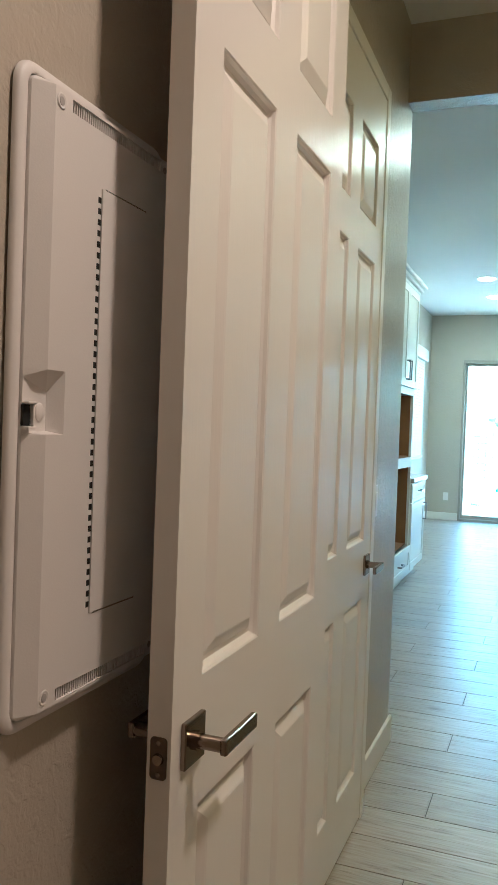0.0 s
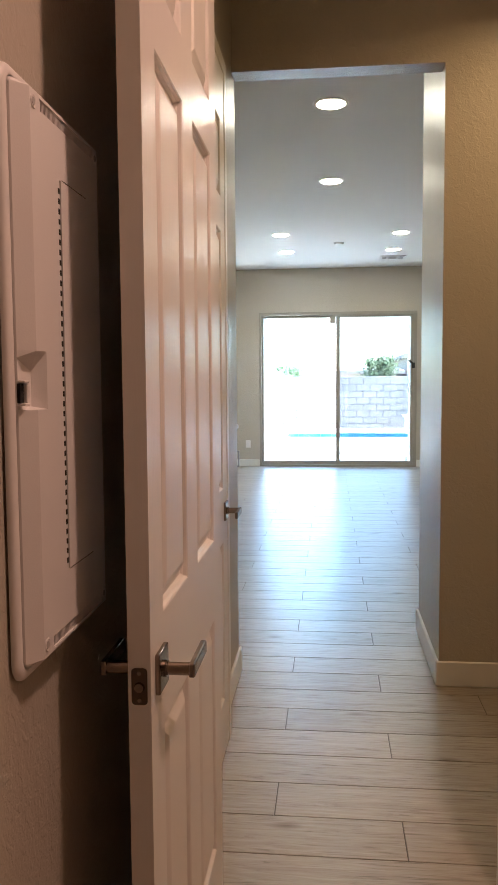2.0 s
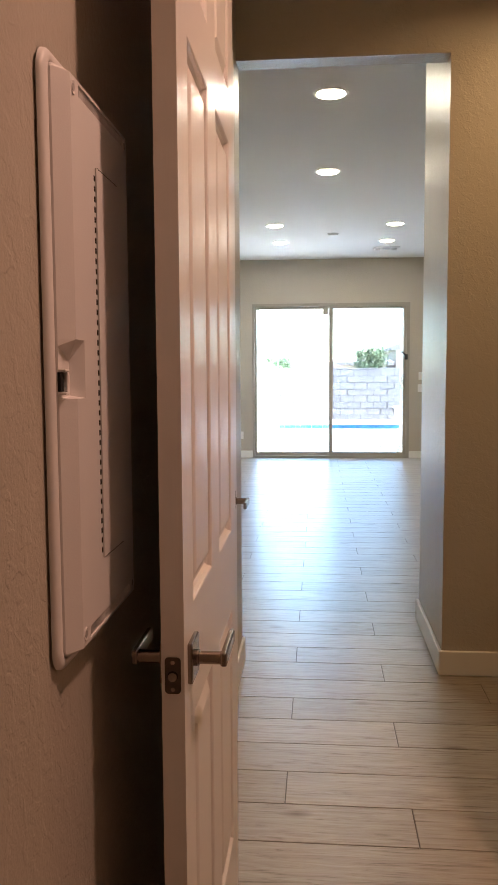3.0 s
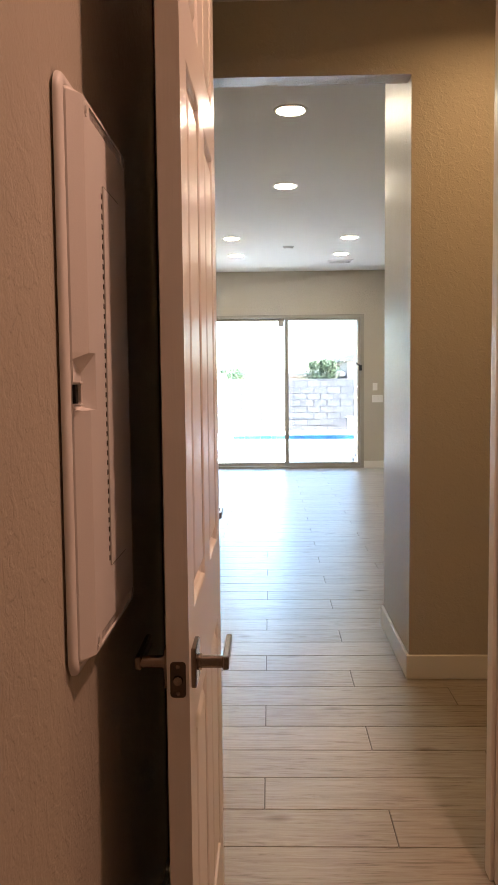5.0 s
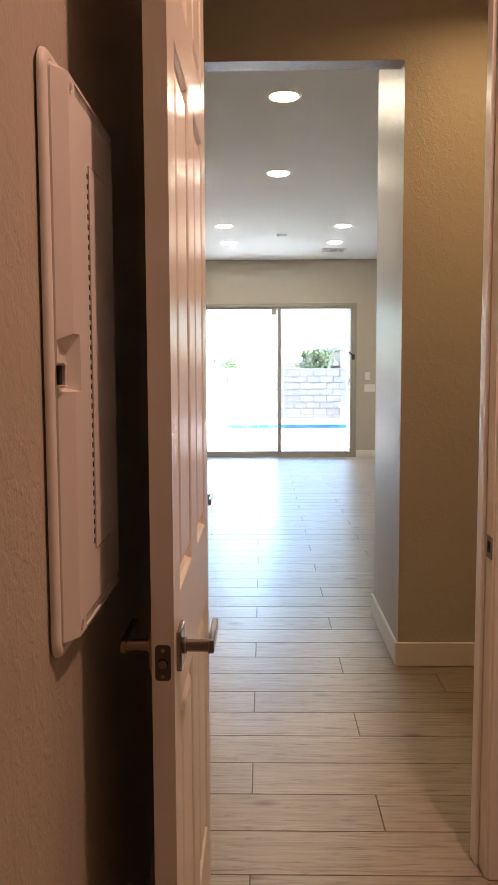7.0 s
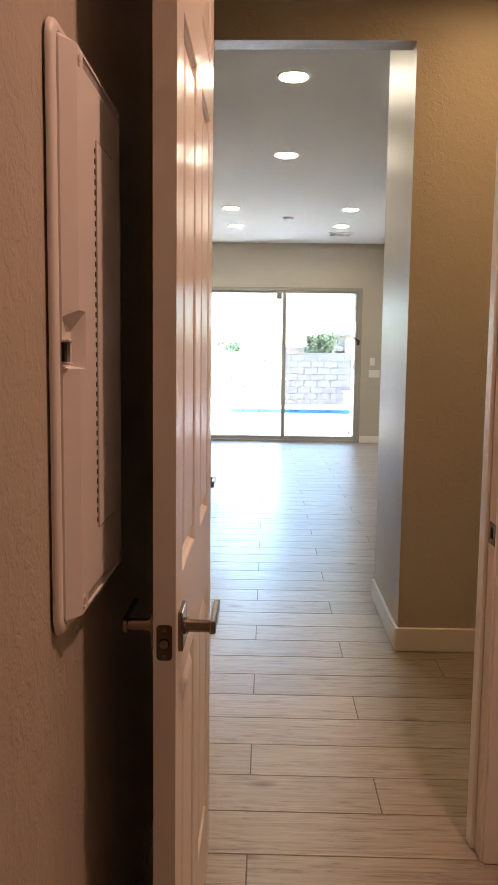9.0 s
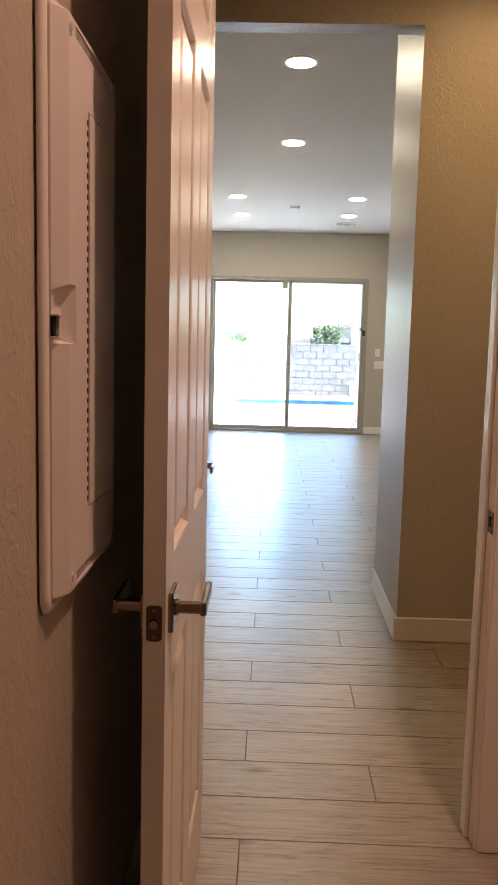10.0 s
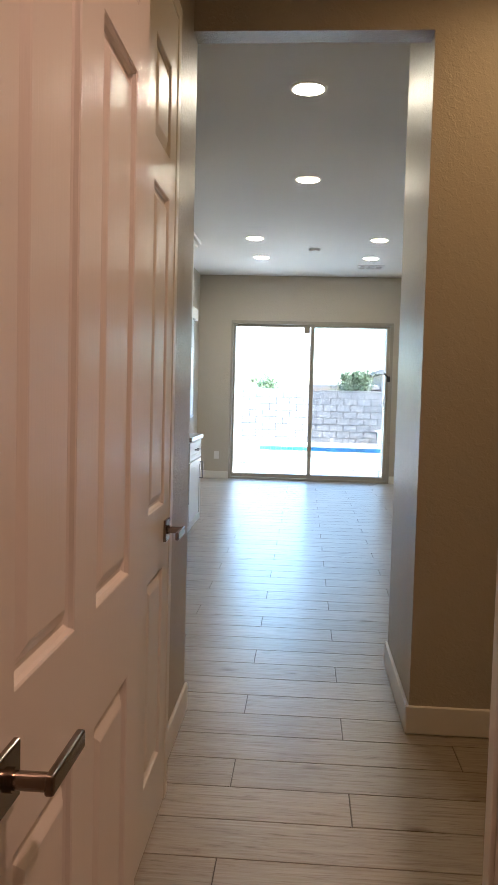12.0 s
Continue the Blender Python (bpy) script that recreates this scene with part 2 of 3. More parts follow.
def add_rings(bm, rings, cap=False):
    """Rings: lists of 3D points of equal count, joined one to the next."""
    vs = [[bm.verts.new(p) for p in ring] for ring in rings]
    n = len(vs[0])
    for a, b in zip(vs, vs[1:]):
        for k in range(n):
            bm.faces.new((a[k], a[(k + 1) % n], b[(k + 1) % n], b[k]))
    if cap:
        bm.faces.new(vs[-1])
    return bm


def add_relief(bm, ys, zs, height, x0):
    """Stepped face in the plane x = x0 with a height for each cell of a grid."""
    ny, nz = len(ys) - 1, len(zs) - 1
    h = [[height((ys[i] + ys[i + 1]) / 2, (zs[j] + zs[j + 1]) / 2) for j in range(nz)] for i in range(ny)]

    def quad(*p):
        bm.faces.new([bm.verts.new(q) for q in p])

    for i in range(ny):
        for j in range(nz):
            x = x0 + h[i][j]
            quad((x, ys[i], zs[j]), (x, ys[i + 1], zs[j]), (x, ys[i + 1], zs[j + 1]), (x, ys[i], zs[j + 1]))
            if i + 1 < ny and h[i + 1][j] != h[i][j]:
                xb = x0 + h[i + 1][j]
                quad((x, ys[i + 1], zs[j]), (xb, ys[i + 1], zs[j]), (xb, ys[i + 1], zs[j + 1]), (x, ys[i + 1], zs[j + 1]))
            if j + 1 < nz and h[i][j + 1] != h[i][j]:
                xb = x0 + h[i][j + 1]
                quad((x, ys[i], zs[j + 1]), (x, ys[i + 1], zs[j + 1]), (xb, ys[i + 1], zs[j + 1]), (xb, ys[i], zs[j + 1]))
    return bm


# ---- the large structure ----
LW = -0.513        # left wall face
YD0, YD1 = 1.735, 1.855   # wall with the doorway
YH0, YH1 = 3.258, 3.365   # wall with the wide opening
YB = 12.235        # far wall with the sliding door
RX = 0.387        # right side of the wide opening
HEAD = 2.666
CH, CG = 2.983, 3.09      # ceilings: hall, great room
GL, GR = -1.69, 4.2       # great room sides

structure("wall_left", box(LW - 0.12, LW, -1.7, YH1, 0, CH), WALL, "beige orange-peel textured wall beside the open door", "wall")
structure("wall_back", box(LW - 0.12, 1.62, -1.82, -1.7, 0, CH), WALL, "plain beige wall closing the small room", "wall")
structure("wall_right", box(1.5, 1.62, -1.7, YD0, 0, CH), WALL, "plain beige side wall of the small room", "wall")
JL, JR, JT = -0.41, 0.377, 2.475
bm = box(JR, 3.0, YD0, YD1, 0, CH)
add_box(bm, LW, JR, YD0, YD1, JT, CH)
add_box(bm, LW, JL, YD0, YD1, 0, JT)
structure("wall_doorway", bm, WALL, "beige wall with a tall doorway to the hall", "wall")
structure("wall_hall_end", box(3.0, 3.12, YD0, YH1, 0, CH), WALL, "plain beige end wall of the hall", "wall")
bm = box(RX, 3.0, YH0, YH1, 0, CG)
add_box(bm, LW, RX, YH0, YH1, HEAD, CG)
structure("wall_opening", bm, WALL, "beige hall wall with wide square-cut opening", "wall")
structure("wall_return", box(RX, RX + 0.12, YH1, 4.045, 0, CG), WALL, "glossy beige side wall of the opening", "wall")
structure("wall_kitchen_near", box(GL - 0.12, LW - 0.12, YH0, YH1, 0, CG), WALL, "plain beige kitchen wall", "wall")
structure("wall_great_right", box(GR, GR + 0.12, YH0, YB, -0.12, CG), WALL, "plain beige wall of the great room", "wall")
structure("wall_great_near", box(3.0, GR, YH0, YH1, 0, CG), WALL, "plain beige wall of the great room", "wall")
WY0, WY1, WZ0, WZ1 = 9.75, 11.42, 0.96, 2.38   # kitchen window
bm = box(GL - 0.12, GL, YH1, WY0, -0.12, CG)
add_box(bm, GL - 0.12, GL, WY1, YB, -0.12, CG)
add_box(bm, GL - 0.12, GL, WY0, WY1, -0.12, WZ0)
add_box(bm, GL - 0.12, GL, WY0, WY1, WZ1, CG)
structure("wall_great_left", bm, WALL, "beige kitchen wall with a window", "wall")
SX0, SX1, SZ = -1.197, 1.242, 2.412    # sliding door opening
bm = box(GL - 0.12, SX0, YB, YB + 0.16, -0.12, CG)
add_box(bm, SX1, GR + 0.12, YB, YB + 0.16, -0.12, CG)
add_box(bm, SX0, SX1, YB + 0.002, YB + 0.16, -0.12, 0.0)
add_box(bm, SX0, SX1, YB, YB + 0.16, SZ, CG)
structure("wall_far", bm, WALL, "greige far wall around the sliding glass door", "wall")
structure("ceiling_hall", box(LW - 0.12, 3.12, -1.82, YH0, CH, CH + 0.1), CEIL, "white textured hall ceiling", "ceiling")
structure("ceiling_great", box(GL - 0.12, GR + 0.12, YH0, YB + 0.16, CG, CG + 0.1), CEIL, "white smooth great room ceiling", "ceiling")


# ---- baseboards and casings ----
def baseboard(name, x0, x1, y0, y1, side):
    """A board with a small eased top; side: the axis and sign of the face that looks into the room."""
    bm = box(x0, x1, y0, y1, 0.001, 0.112, 0.004)
    return structure(name, bm, TRIM, "white painted baseboard along the wall", "baseboard")


BT = 0.014
baseboard("baseboard_left_far", LW, LW + BT, 2.696, YH1 + BT, "x")
baseboard("baseboard_left_near", LW, LW + BT, -1.68, YD0 - 0.02, "x")
baseboard("baseboard_hall", RX - BT, 2.99, YH0 - BT, YH0, "y")
baseboard("baseboard_return", RX - BT, RX, YH0, 4.045 + BT, "x")
baseboard("baseboard_far_left", GL, SX0 - 0.004, YB - BT, YB, "y")
baseboard("baseboard_far_right", SX1 + 0.004, GR, YB - BT, YB, "y")
baseboard("baseboard_kitchen", GL, GL + BT, 7.70, YB - BT - 0.002, "x")

# door frame: jambs with stops, casing on the near side
frame_1 = tagged(thing("door_frame_1", "white painted wooden door frame around the doorway", "door frame"), kind="structure")
part("jamb", box(JR - 0.018, JR, YD0 - 0.004, YD1 + 0.004, 0.001, JT), TRIM, frame_1)
part("jamb", box(JL, JL + 0.004, YD0 - 0.004, YD1 + 0.004, 0.001, JT), TRIM, frame_1)
part("head_jamb", box(JL + 0.004, JR - 0.018, YD0 - 0.004, YD1 + 0.004, JT - 0.018, JT), TRIM, frame_1)
part("stop", box(JR - 0.030, JR - 0.018, YD0 + 0.052, YD1 - 0.02, 0.001, JT - 0.018, 0.002), TRIM, frame_1)
part("stop", box(JL + 0.004, JR - 0.030, YD0 + 0.052, YD1 - 0.02, JT - 0.030, JT - 0.018, 0.002), TRIM, frame_1)


def casing(x0, x1):
    bm = bmesh.new()
    add_box(bm, x0, x1, YD0 - 0.015, YD0 - 0.004, 0.001, JT + 0.06, 0.003)
    return bm


part("casing", casing(JR - 0.012, JR + 0.052), TRIM, frame_1)
part("casing", box(LW + 0.002, JL - 0.006, YD0 - 0.015, YD0 - 0.001, 0.001, JT + 0.06, 0.003), TRIM, frame_1)
part("casing", box(JL - 0.006, JR - 0.012, YD0 - 0.015, YD0 - 0.004, JT, JT + 0.06, 0.003), TRIM, frame_1)
part("casing", box(JR - 0.012, JR + 0.052, YD1 + 0.004, YD1 + 0.016, 0.001, JT + 0.06, 0.003), TRIM, frame_1)
strike = part("strike_plate", box(JR - 0.0205, JR - 0.0175, YD0 - 0.005, YD0 + 0.040, 0.856, 0.914, 0.001), NICKEL, frame_1, "bronze-coloured metal strike plate")
# no hole is cut: a black box gives its shade
part("strike_hole_shade", box(JR - 0.0215, JR - 0.020, YD0 + 0.010, YD0 + 0.028, 0.872, 0.900), GAP_SHADE, strike)

# ---- doors ----
ROWS_Z = ((0.20, 0.778), (0.967, 1.868), (1.982, 2.245))


def panel_rings(y0, y1, z0, z1, x, out, steps):
    rings = []
    for off, depth in steps:
        xx = x - out * depth
        rings.append([(xx, y0 + off, z0 + off), (xx, y1 - off, z0 + off), (xx, y1 - off, z1 - off), (xx, y0 + off, z1 - off)])
    return rings


def panel_door(thing_ob, x0, x1, y0, y1, z0, z1):
    """A moulded six-panel leaf whose faces look along x."""
    w = y1 - y0
    stile, mull = 0.094 * w / 0.76, 0.112 * w / 0.76
    pw = (w - 2 * stile - mull) / 2
    cols = ((y0 + stile, y0 + stile + pw), (y1 - stile - pw, y1 - stile))
    bm = bmesh.new()
    ys = [y0, *cols[0], *cols[1], y1]
    zs = [z0, *[v for r in ROWS_Z for v in r], z1]
    holes = []
    for x, out in ((x1, 1), (x0, -1)):
        for i in range(5):
            for j in range(7):
                a, b, c, d = ys[i], ys[i + 1], zs[j], zs[j + 1]
                if i in (1, 3) and j in (1, 3, 5):
                    add_rings(bm, panel_rings(a, b, c, d, x, out, ((0, 0), (0.003, 0.002), (0.005, 0.0085), (0.010, 0.0140), (0.020, 0.0140))), cap=True)
                    holes.append((a, b, c, d, x, out))
                else:
                    bm.faces.new([bm.verts.new(p) for p in ((x, a, c), (x, b, c), (x, b, d), (x, a, d))])
    for p, q in (((y0, z0), (y0, z1)), ((y0, z1), (y1, z1)), ((y1, z1), (y1, z0)), ((y1, z0), (y0, z0))):
        bm.faces.new([bm.verts.new(v) for v in ((x0, *p), (x1, *p), (x1, *q), (x0, *q))])
    bmesh.ops.remove_doubles(bm, verts=bm.verts, dist=0.0004)
    leaf = part("leaf", bm, DOOR, thing_ob)
    mod = leaf.modifiers.new("eased_edges", "BEVEL")
    mod.width, mod.segments, mod.limit_method, mod.angle_limit = 0.0015, 2, "ANGLE", radians(60)
    for a, b, c, d, x, out in holes:
        bm = add_rings(bmesh.new(), panel_rings(a, b, c, d, x, out, ((0.017, 0.0143), (0.020, 0.0115), (0.039, 0.0022), (0.043, 0.0010))), cap=True)
        part("panel", bm, DOOR, thing_ob)
    return leaf


def lever(thing_ob, x, out, y, z, way):
    """A square rose, a round neck and a flat lever arm that points along y by way."""
    h = part("door_handle", box(min(x, x + out * 0.0085), max(x, x + out * 0.0085), y - 0.033, y + 0.033, z - 0.033, z + 0.033, 0.002, 2), NICKEL, thing_ob, "satin nickel lever handle on a square rose")
    part("collar", rod((x + out * 0.0085, y, z), (x + out * 0.014, y, z), 0.0135, 24), NICKEL, h, smooth=False)
    part("neck", rod((x + out * 0.012, y, z), (x + out * 0.058, y, z), 0.0105, 28, bevel=0.0015), NICKEL, h)
    e0, e1 = x + out * 0.049, x + out * 0.060
    arm = box(min(e0, e1), max(e0, e1), min(y - way * 0.011, y + way * 0.112), max(y - way * 0.011, y + way * 0.112), z - 0.0115, z + 0.0115, 0.003, 2)
    part("lever_arm", arm, NICKEL, h)


DX0, DX1, DY0, DY1 = -0.4015, -0.3655, 0.955, 1.722
door_1 = tagged(thing("door_1", "tall white six-panel door standing wide open", "door", place=(0, 0, 0)), kind="structure")
panel_door(door_1, DX0, DX1, DY0, DY1, 0.012, 2.455)
LZ = 0.884
lever(door_1, DX1, 1, DY0 + 0.062, LZ, 1)
lever(door_1, DX0, -1, DY0 + 0.062, LZ, 1)
bm = bmesh.new()
mid = (DX0 + DX1) / 2
ring = rounded(mid - 0.0125, mid + 0.0125, LZ - 0.036, LZ + 0.022, 0.006, 4)
add_rings(bm, [[(u, DY0 + 0.001, v) for u, v in ring], [(u, DY0 - 0.0015, v) for u, v in ring]], cap=True)
plate = part("latch_plate", bm, BRONZE, door_1, "dark bronze latch face plate with two screws")
part("latch_bolt", rod((mid, DY0 - 0.001, LZ - 0.008), (mid, DY0 - 0.006, LZ - 0.008), 0.0085, 20, 0.007), NICKEL, plate)
for dz in (0.014, -0.029):
    part("screw", rod((mid, DY0 - 0.001, LZ + dz), (mid, DY0 - 0.0022, LZ + dz), 0.0034, 12), NICKEL, plate)
for hz in (0.25, 1.2, 2.2):
    part("hinge", rod((DX0 + 0.003, DY1 + 0.004, hz - 0.045), (DX0 + 0.003, DY1 + 0.004, hz + 0.045), 0.006, 12), NICKEL, door_1)

door_2 = tagged(thing("door_2", "tall white six-panel door standing shut in hall wall", "door"), kind="structure")
D2X = -0.467
panel_door(door_2, D2X - 0.035, D2X, 1.873, 2.640, 0.010, 2.425)
lever(door_2, D2X, 1, 2.640 - 0.058, 0.884, -1)
frame_2 = tagged(thing("door_frame_2", "flat white casing around the shut hall door", "door frame"), kind="structure")
part("casing", box(LW, D2X + 0.003, 2.643, 2.694, 0.001, 2.478, 0.003), TRIM, frame_2)
part("casing", box(LW, D2X + 0.003, 1.862, 2.643, 2.428, 2.478, 0.003), TRIM, frame_2)

# light switch on the hall wall behind the second door
sw = thing("light_switch", "white rocker light switch plate on beige wall", "switch")
part("plate", box(LW, LW + 0.006, 2.862, 2.938, 1.005, 1.125, 0.002), PLASTIC, sw)
part("rocker", box(LW + 0.005, LW + 0.010, 2.883, 2.917, 1.032, 1.098, 0.002), PLASTIC, sw)

# ---- wiring enclosure cover on the left wall ----
cover = thing("wiring_enclosure", "white plastic wiring enclosure cover with vents mounted on wall", "enclosure")
PY0, PY1, PZ0, PZ1 = 0.770, 1.140, 0.942, 1.757
bm = bmesh.new()
rr = []
for off, hh, r in ((0.0, 0.0035, 0.034), (0.0005, 0.0065, 0.0335), (0.002, 0.0095, 0.032), (0.0045, 0.0115, 0.0295), (0.0085, 0.0128, 0.0255), (0.0145, 0.0140, 0.0195), (0.0158, 0.0132, 0.0182), (0.0158, 0.004, 0.0182)):
    rr.append([(LW + hh, y, z) for y, z in rounded(PY0 + off, PY1 - off, PZ0 + off, PZ1 - off, r)])
add_rings(bm, rr)
part("frame", bm, PLASTIC, cover, smooth=True)
CY0, CY1, CZ0, CZ1 = PY0 + 0.0178, PY1 - 0.0178, PZ0 + 0.0178, PZ1 - 0.0178
TOP = 0.033
ky0, ky1, kz0, kz1 = CY0 + 0.026, CY1 - 0.012, CZ0 + 0.008, CZ1 - 0.008
latch = (CY0, 0.851, 1.310, 1.389)
bm = bmesh.new()
add_rings(bm, [
    [(LW + 0.003, y, z) for y, z in rounded(CY0, CY1, CZ0, CZ1, 0.016)],
    [(LW + 0.0135, y, z) for y, z in rounded(CY0, CY1, CZ0, CZ1, 0.016)],
    [(LW + 0.0160, y, z) for y, z in rounded(CY0 + 0.001, CY1 - 0.001, CZ0 + 0.001, CZ1 - 0.001, 0.015)],
    [(LW + TOP, y, z) for y, z in rounded(ky0, ky1, kz0, kz1, 0.0002)],
])
# the sloping near side stops above and below the finger pocket
slope = [f for f in bm.faces if max(v.co.y for v in f.verts) < ky0 + 0.0005 and min(v.co.y for v in f.verts) > CY0 + 0.0005 and max(v.co.z for v in f.verts) - min(v.co.z for v in f.verts) > 0.5]
bmesh.ops.delete(bm, geom=slope, context="FACES_ONLY")
for c, d in ((kz0, latch[2]), (latch[3], kz1)):
    bm.faces.new([bm.verts.new(p) for p in ((LW + 0.0160, CY0 + 0.001, c), (LW + TOP, ky0, c), (LW + TOP, ky0, d), (LW + 0.0160, CY0 + 0.001, d))])
HOLE_Y, VZ0, VZ1 = 0.918, 1.078, 1.632        # column of square holes
n_hole = 38
step = (VZ1 - VZ0) / n_hole
slots = [None, None]
slots[0] = (0.850, 1.085, kz1 - 0.020, kz1 - 0.004)
slots[1] = (0.850, 1.085, kz0 + 0.004, kz0 + 0.020)
row_y0, row_y1 = HOLE_Y + 0.014, 1.044


def cover_height(y, z):
    for a, b, c, d in slots:
        if a < y < b and c < z < d:
            return TOP - 0.007
    a, b, c, d = latch
    if a < y < b and c < z < d:
        return TOP - 0.0185
    if HOLE_Y - 0.0035 < y < HOLE_Y + 0.0035 and VZ0 < z < VZ1 and ((z - VZ0) / step) % 1 < 0.55:
        return TOP - 0.006
    if row_y0 < y < row_y1 and (VZ1 + 0.004 < z < VZ1 + 0.0075 or VZ0 - 0.0105 < z < VZ0 - 0.0070) and ((y - row_y0) / 0.0082) % 1 < 0.55:
        return TOP - 0.006
    if HOLE_Y + 0.0035 < y < 1.047 and VZ0 - 0.008 < z < VZ1 + 0.005:
        return TOP + 0.0022
    return TOP


ys = {ky0, ky1, HOLE_Y - 0.0035, HOLE_Y, HOLE_Y + 0.0035, 1.047, *[v for s in slots for v in s[:2]], latch[1], row_y0, row_y1}
zs = {kz0, kz1, VZ1 + 0.004, VZ1 + 0.005, VZ1 + 0.0075, VZ0 - 0.0105, VZ0 - 0.0070, VZ0 - 0.008, VZ0, VZ1, *[v for s in slots for v in s[2:]], *latch[2:]}
for k in range(n_hole):
    zs |= {VZ0 + k * step, VZ0 + (k + 0.55) * step}
k = 0
while row_y0 + 0.0082 * (k + 0.55) < row_y1:
    ys |= {row_y0 + 0.0082 * k, row_y0 + 0.0082 * (k + 0.55)}
    k += 1
n_row = k
add_relief(bm, sorted(ys), sorted(zs), cover_height, LW)
lid = part("cover", bm, PLASTIC, cover)
# shade of the holes, painted as black boxes about flush with the lid
hole_me = mesh_of("vent_hole_shade", box(-0.0006, 0.0006, -0.0034, 0.0034, -0.27 * step, 0.27 * step), GAP_SHADE)
for k in range(n_hole):
    ob = new("vent_hole_shade", hole_me)
    ob.parent, ob.location = lid, (LW + TOP - 0.0003, HOLE_Y, VZ0 + (k + 0.275) * step)
small_me = mesh_of("vent_hole_shade", box(-0.0006, 0.0006, -0.0022, 0.0022, -0.0017, 0.0017), GAP_SHADE)
for k in range(n_row):
    for zz in (VZ1 + 0.00575, VZ0 - 0.00875):
        ob = new("vent_hole_shade", small_me)
        ob.parent, ob.location = lid, (LW + TOP + 0.0001, row_y0 + 0.0082 * (k + 0.275), zz)
# slats in the long slots
slat_me = mesh_of("slat", box(-0.002, 0.002, -0.0011, 0.0011, -0.008, 0.008), PLASTIC)
for a, b, c, d in slots:
    # black sheet on the slot floor, in place of the shade between slats
    part("slot_shade", box(LW + TOP - 0.0068, LW + TOP - 0.0060, a, b, c, d), GAP_SHADE, lid)
    for k in range(46):
        ob = new("slat", slat_me)
        ob.parent, ob.location = lid, (LW + TOP - 0.0045, a + (b - a) * (k + 0.5) / 46, (c + d) / 2)
# screw wells, latch
for yy, zz in ((0.826, 1.716), (0.826, 0.984), (1.098, 1.716), (1.098, 0.984)):
    zz = min(max(zz, kz0 + 0.006), kz1 - 0.006)
    bm = bmesh.new()
    circle = [(math.cos(2 * math.pi * q / 20), math.sin(2 * math.pi * q / 20)) for q in range(20)]
    add_rings(bm, [[(LW + TOP + hx, yy + r * cy, zz + r * cz) for cy, cz in circle] for r, hx in ((0.0100, 0.0002), (0.0090, 0.0016), (0.0078, 0.0012), (0.0060, 0.0004))], cap=True)
    part("screw_well", bm, PLASTIC, lid, smooth=True)
    part("screw", rod((LW + TOP + 0.0003, yy, zz), (LW + TOP + 0.0010, yy, zz), 0.0052, 16), material("screw_shade", (0.45, 0.43, 0.42), 0.4), lid)
la, lb, lc, ld = latch
deep = LW + TOP - 0.018
lip = LW + 0.0160


def rim(y):
    """The outer surface of the lid across its sloping side and flat face."""
    return min(LW + TOP, lip + (LW + TOP - lip) * (y - la) / (ky0 - la))


bm = bmesh.new()


def facet(*p):
    bm.faces.new([bm.verts.new(q) for q in p])


lx, rx = la + 0.020, lb - 0.014
facet((deep, la + 0.001, lc), (deep, rx, lc), (deep, rx, ld - 0.027), (deep, lx, ld - 0.027), (deep, la + 0.001, ld - 0.010))
facet((rim(la), la + 0.001, ld), (LW + TOP, ky0, ld), (deep, rx, ld - 0.027), (deep, lx, ld - 0.027), (deep, la + 0.001, ld - 0.010))
facet((LW + TOP, ky0, ld), (LW + TOP, lb, ld), (deep, rx, ld - 0.027))
facet((LW + TOP, lb, ld), (LW + TOP, lb, lc), (deep, rx, lc + 0.004), (deep, rx, ld - 0.027))
facet((rim(la), la + 0.001, lc), (LW + TOP, ky0, lc), (deep, rx, lc + 0.004), (deep, la + 0.001, lc + 0.004))
facet((LW + TOP, ky0, lc), (LW + TOP, lb, lc), (deep, rx, lc + 0.004))
part("finger_well", bm, PLASTIC, lid)
# a bent catch at the seam: two short arms and a web round a gap
bm = box(deep, deep + 0.011, la + 0.001, la + 0.017, lc + 0.036, lc + 0.0395, 0.001)
add_box(bm, deep, deep + 0.011, la + 0.001, la + 0.017, lc + 0.006, lc + 0.0095, 0.001)
add_box(bm, deep, deep + 0.009, la + 0.0135, la + 0.017, lc + 0.0095, lc + 0.036, 0.001)
part("latch", bm, PLASTIC, lid)
# the gap's shade is a black box on the pocket floor
part("latch_gap_shade", box(deep - 0.001, deep + 0.004, la + 0.0005, la + 0.0130, lc + 0.0100, lc + 0.0355), GAP_SHADE, lid)
bm = bmesh.new()
bmesh.ops.create_uvsphere(bm, u_segments=20, v_segments=10, radius=1, matrix=Matrix.Translation((deep, la + 0.036, lc + 0.027)) @ Matrix.Diagonal((0.004, 0.009, 0.012, 1)))
part("latch_button", bm, PLASTIC, lid, smooth=True)

# ---- sliding glass door ----
slider = tagged(thing("sliding_door", "almond framed two-panel sliding glass door to the patio", "sliding door"), kind="structure")
fy0, fy1 = YB - 0.012, YB + 0.10
for nm, q in (("track_top", (SX0, SX1, fy0, fy1, SZ - 0.045, SZ)), ("track_bottom", (SX0, SX1, fy0, fy1, 0.002, 0.035)),
              ("side_frame", (SX0, SX0 + 0.035, fy0, fy1, 0.035, SZ - 0.045)), ("side_frame", (SX1 - 0.050, SX1, fy0, fy1, 0.035, SZ - 0.045))):
    part(nm, box(*q, 0.003), ALMOND, slider)


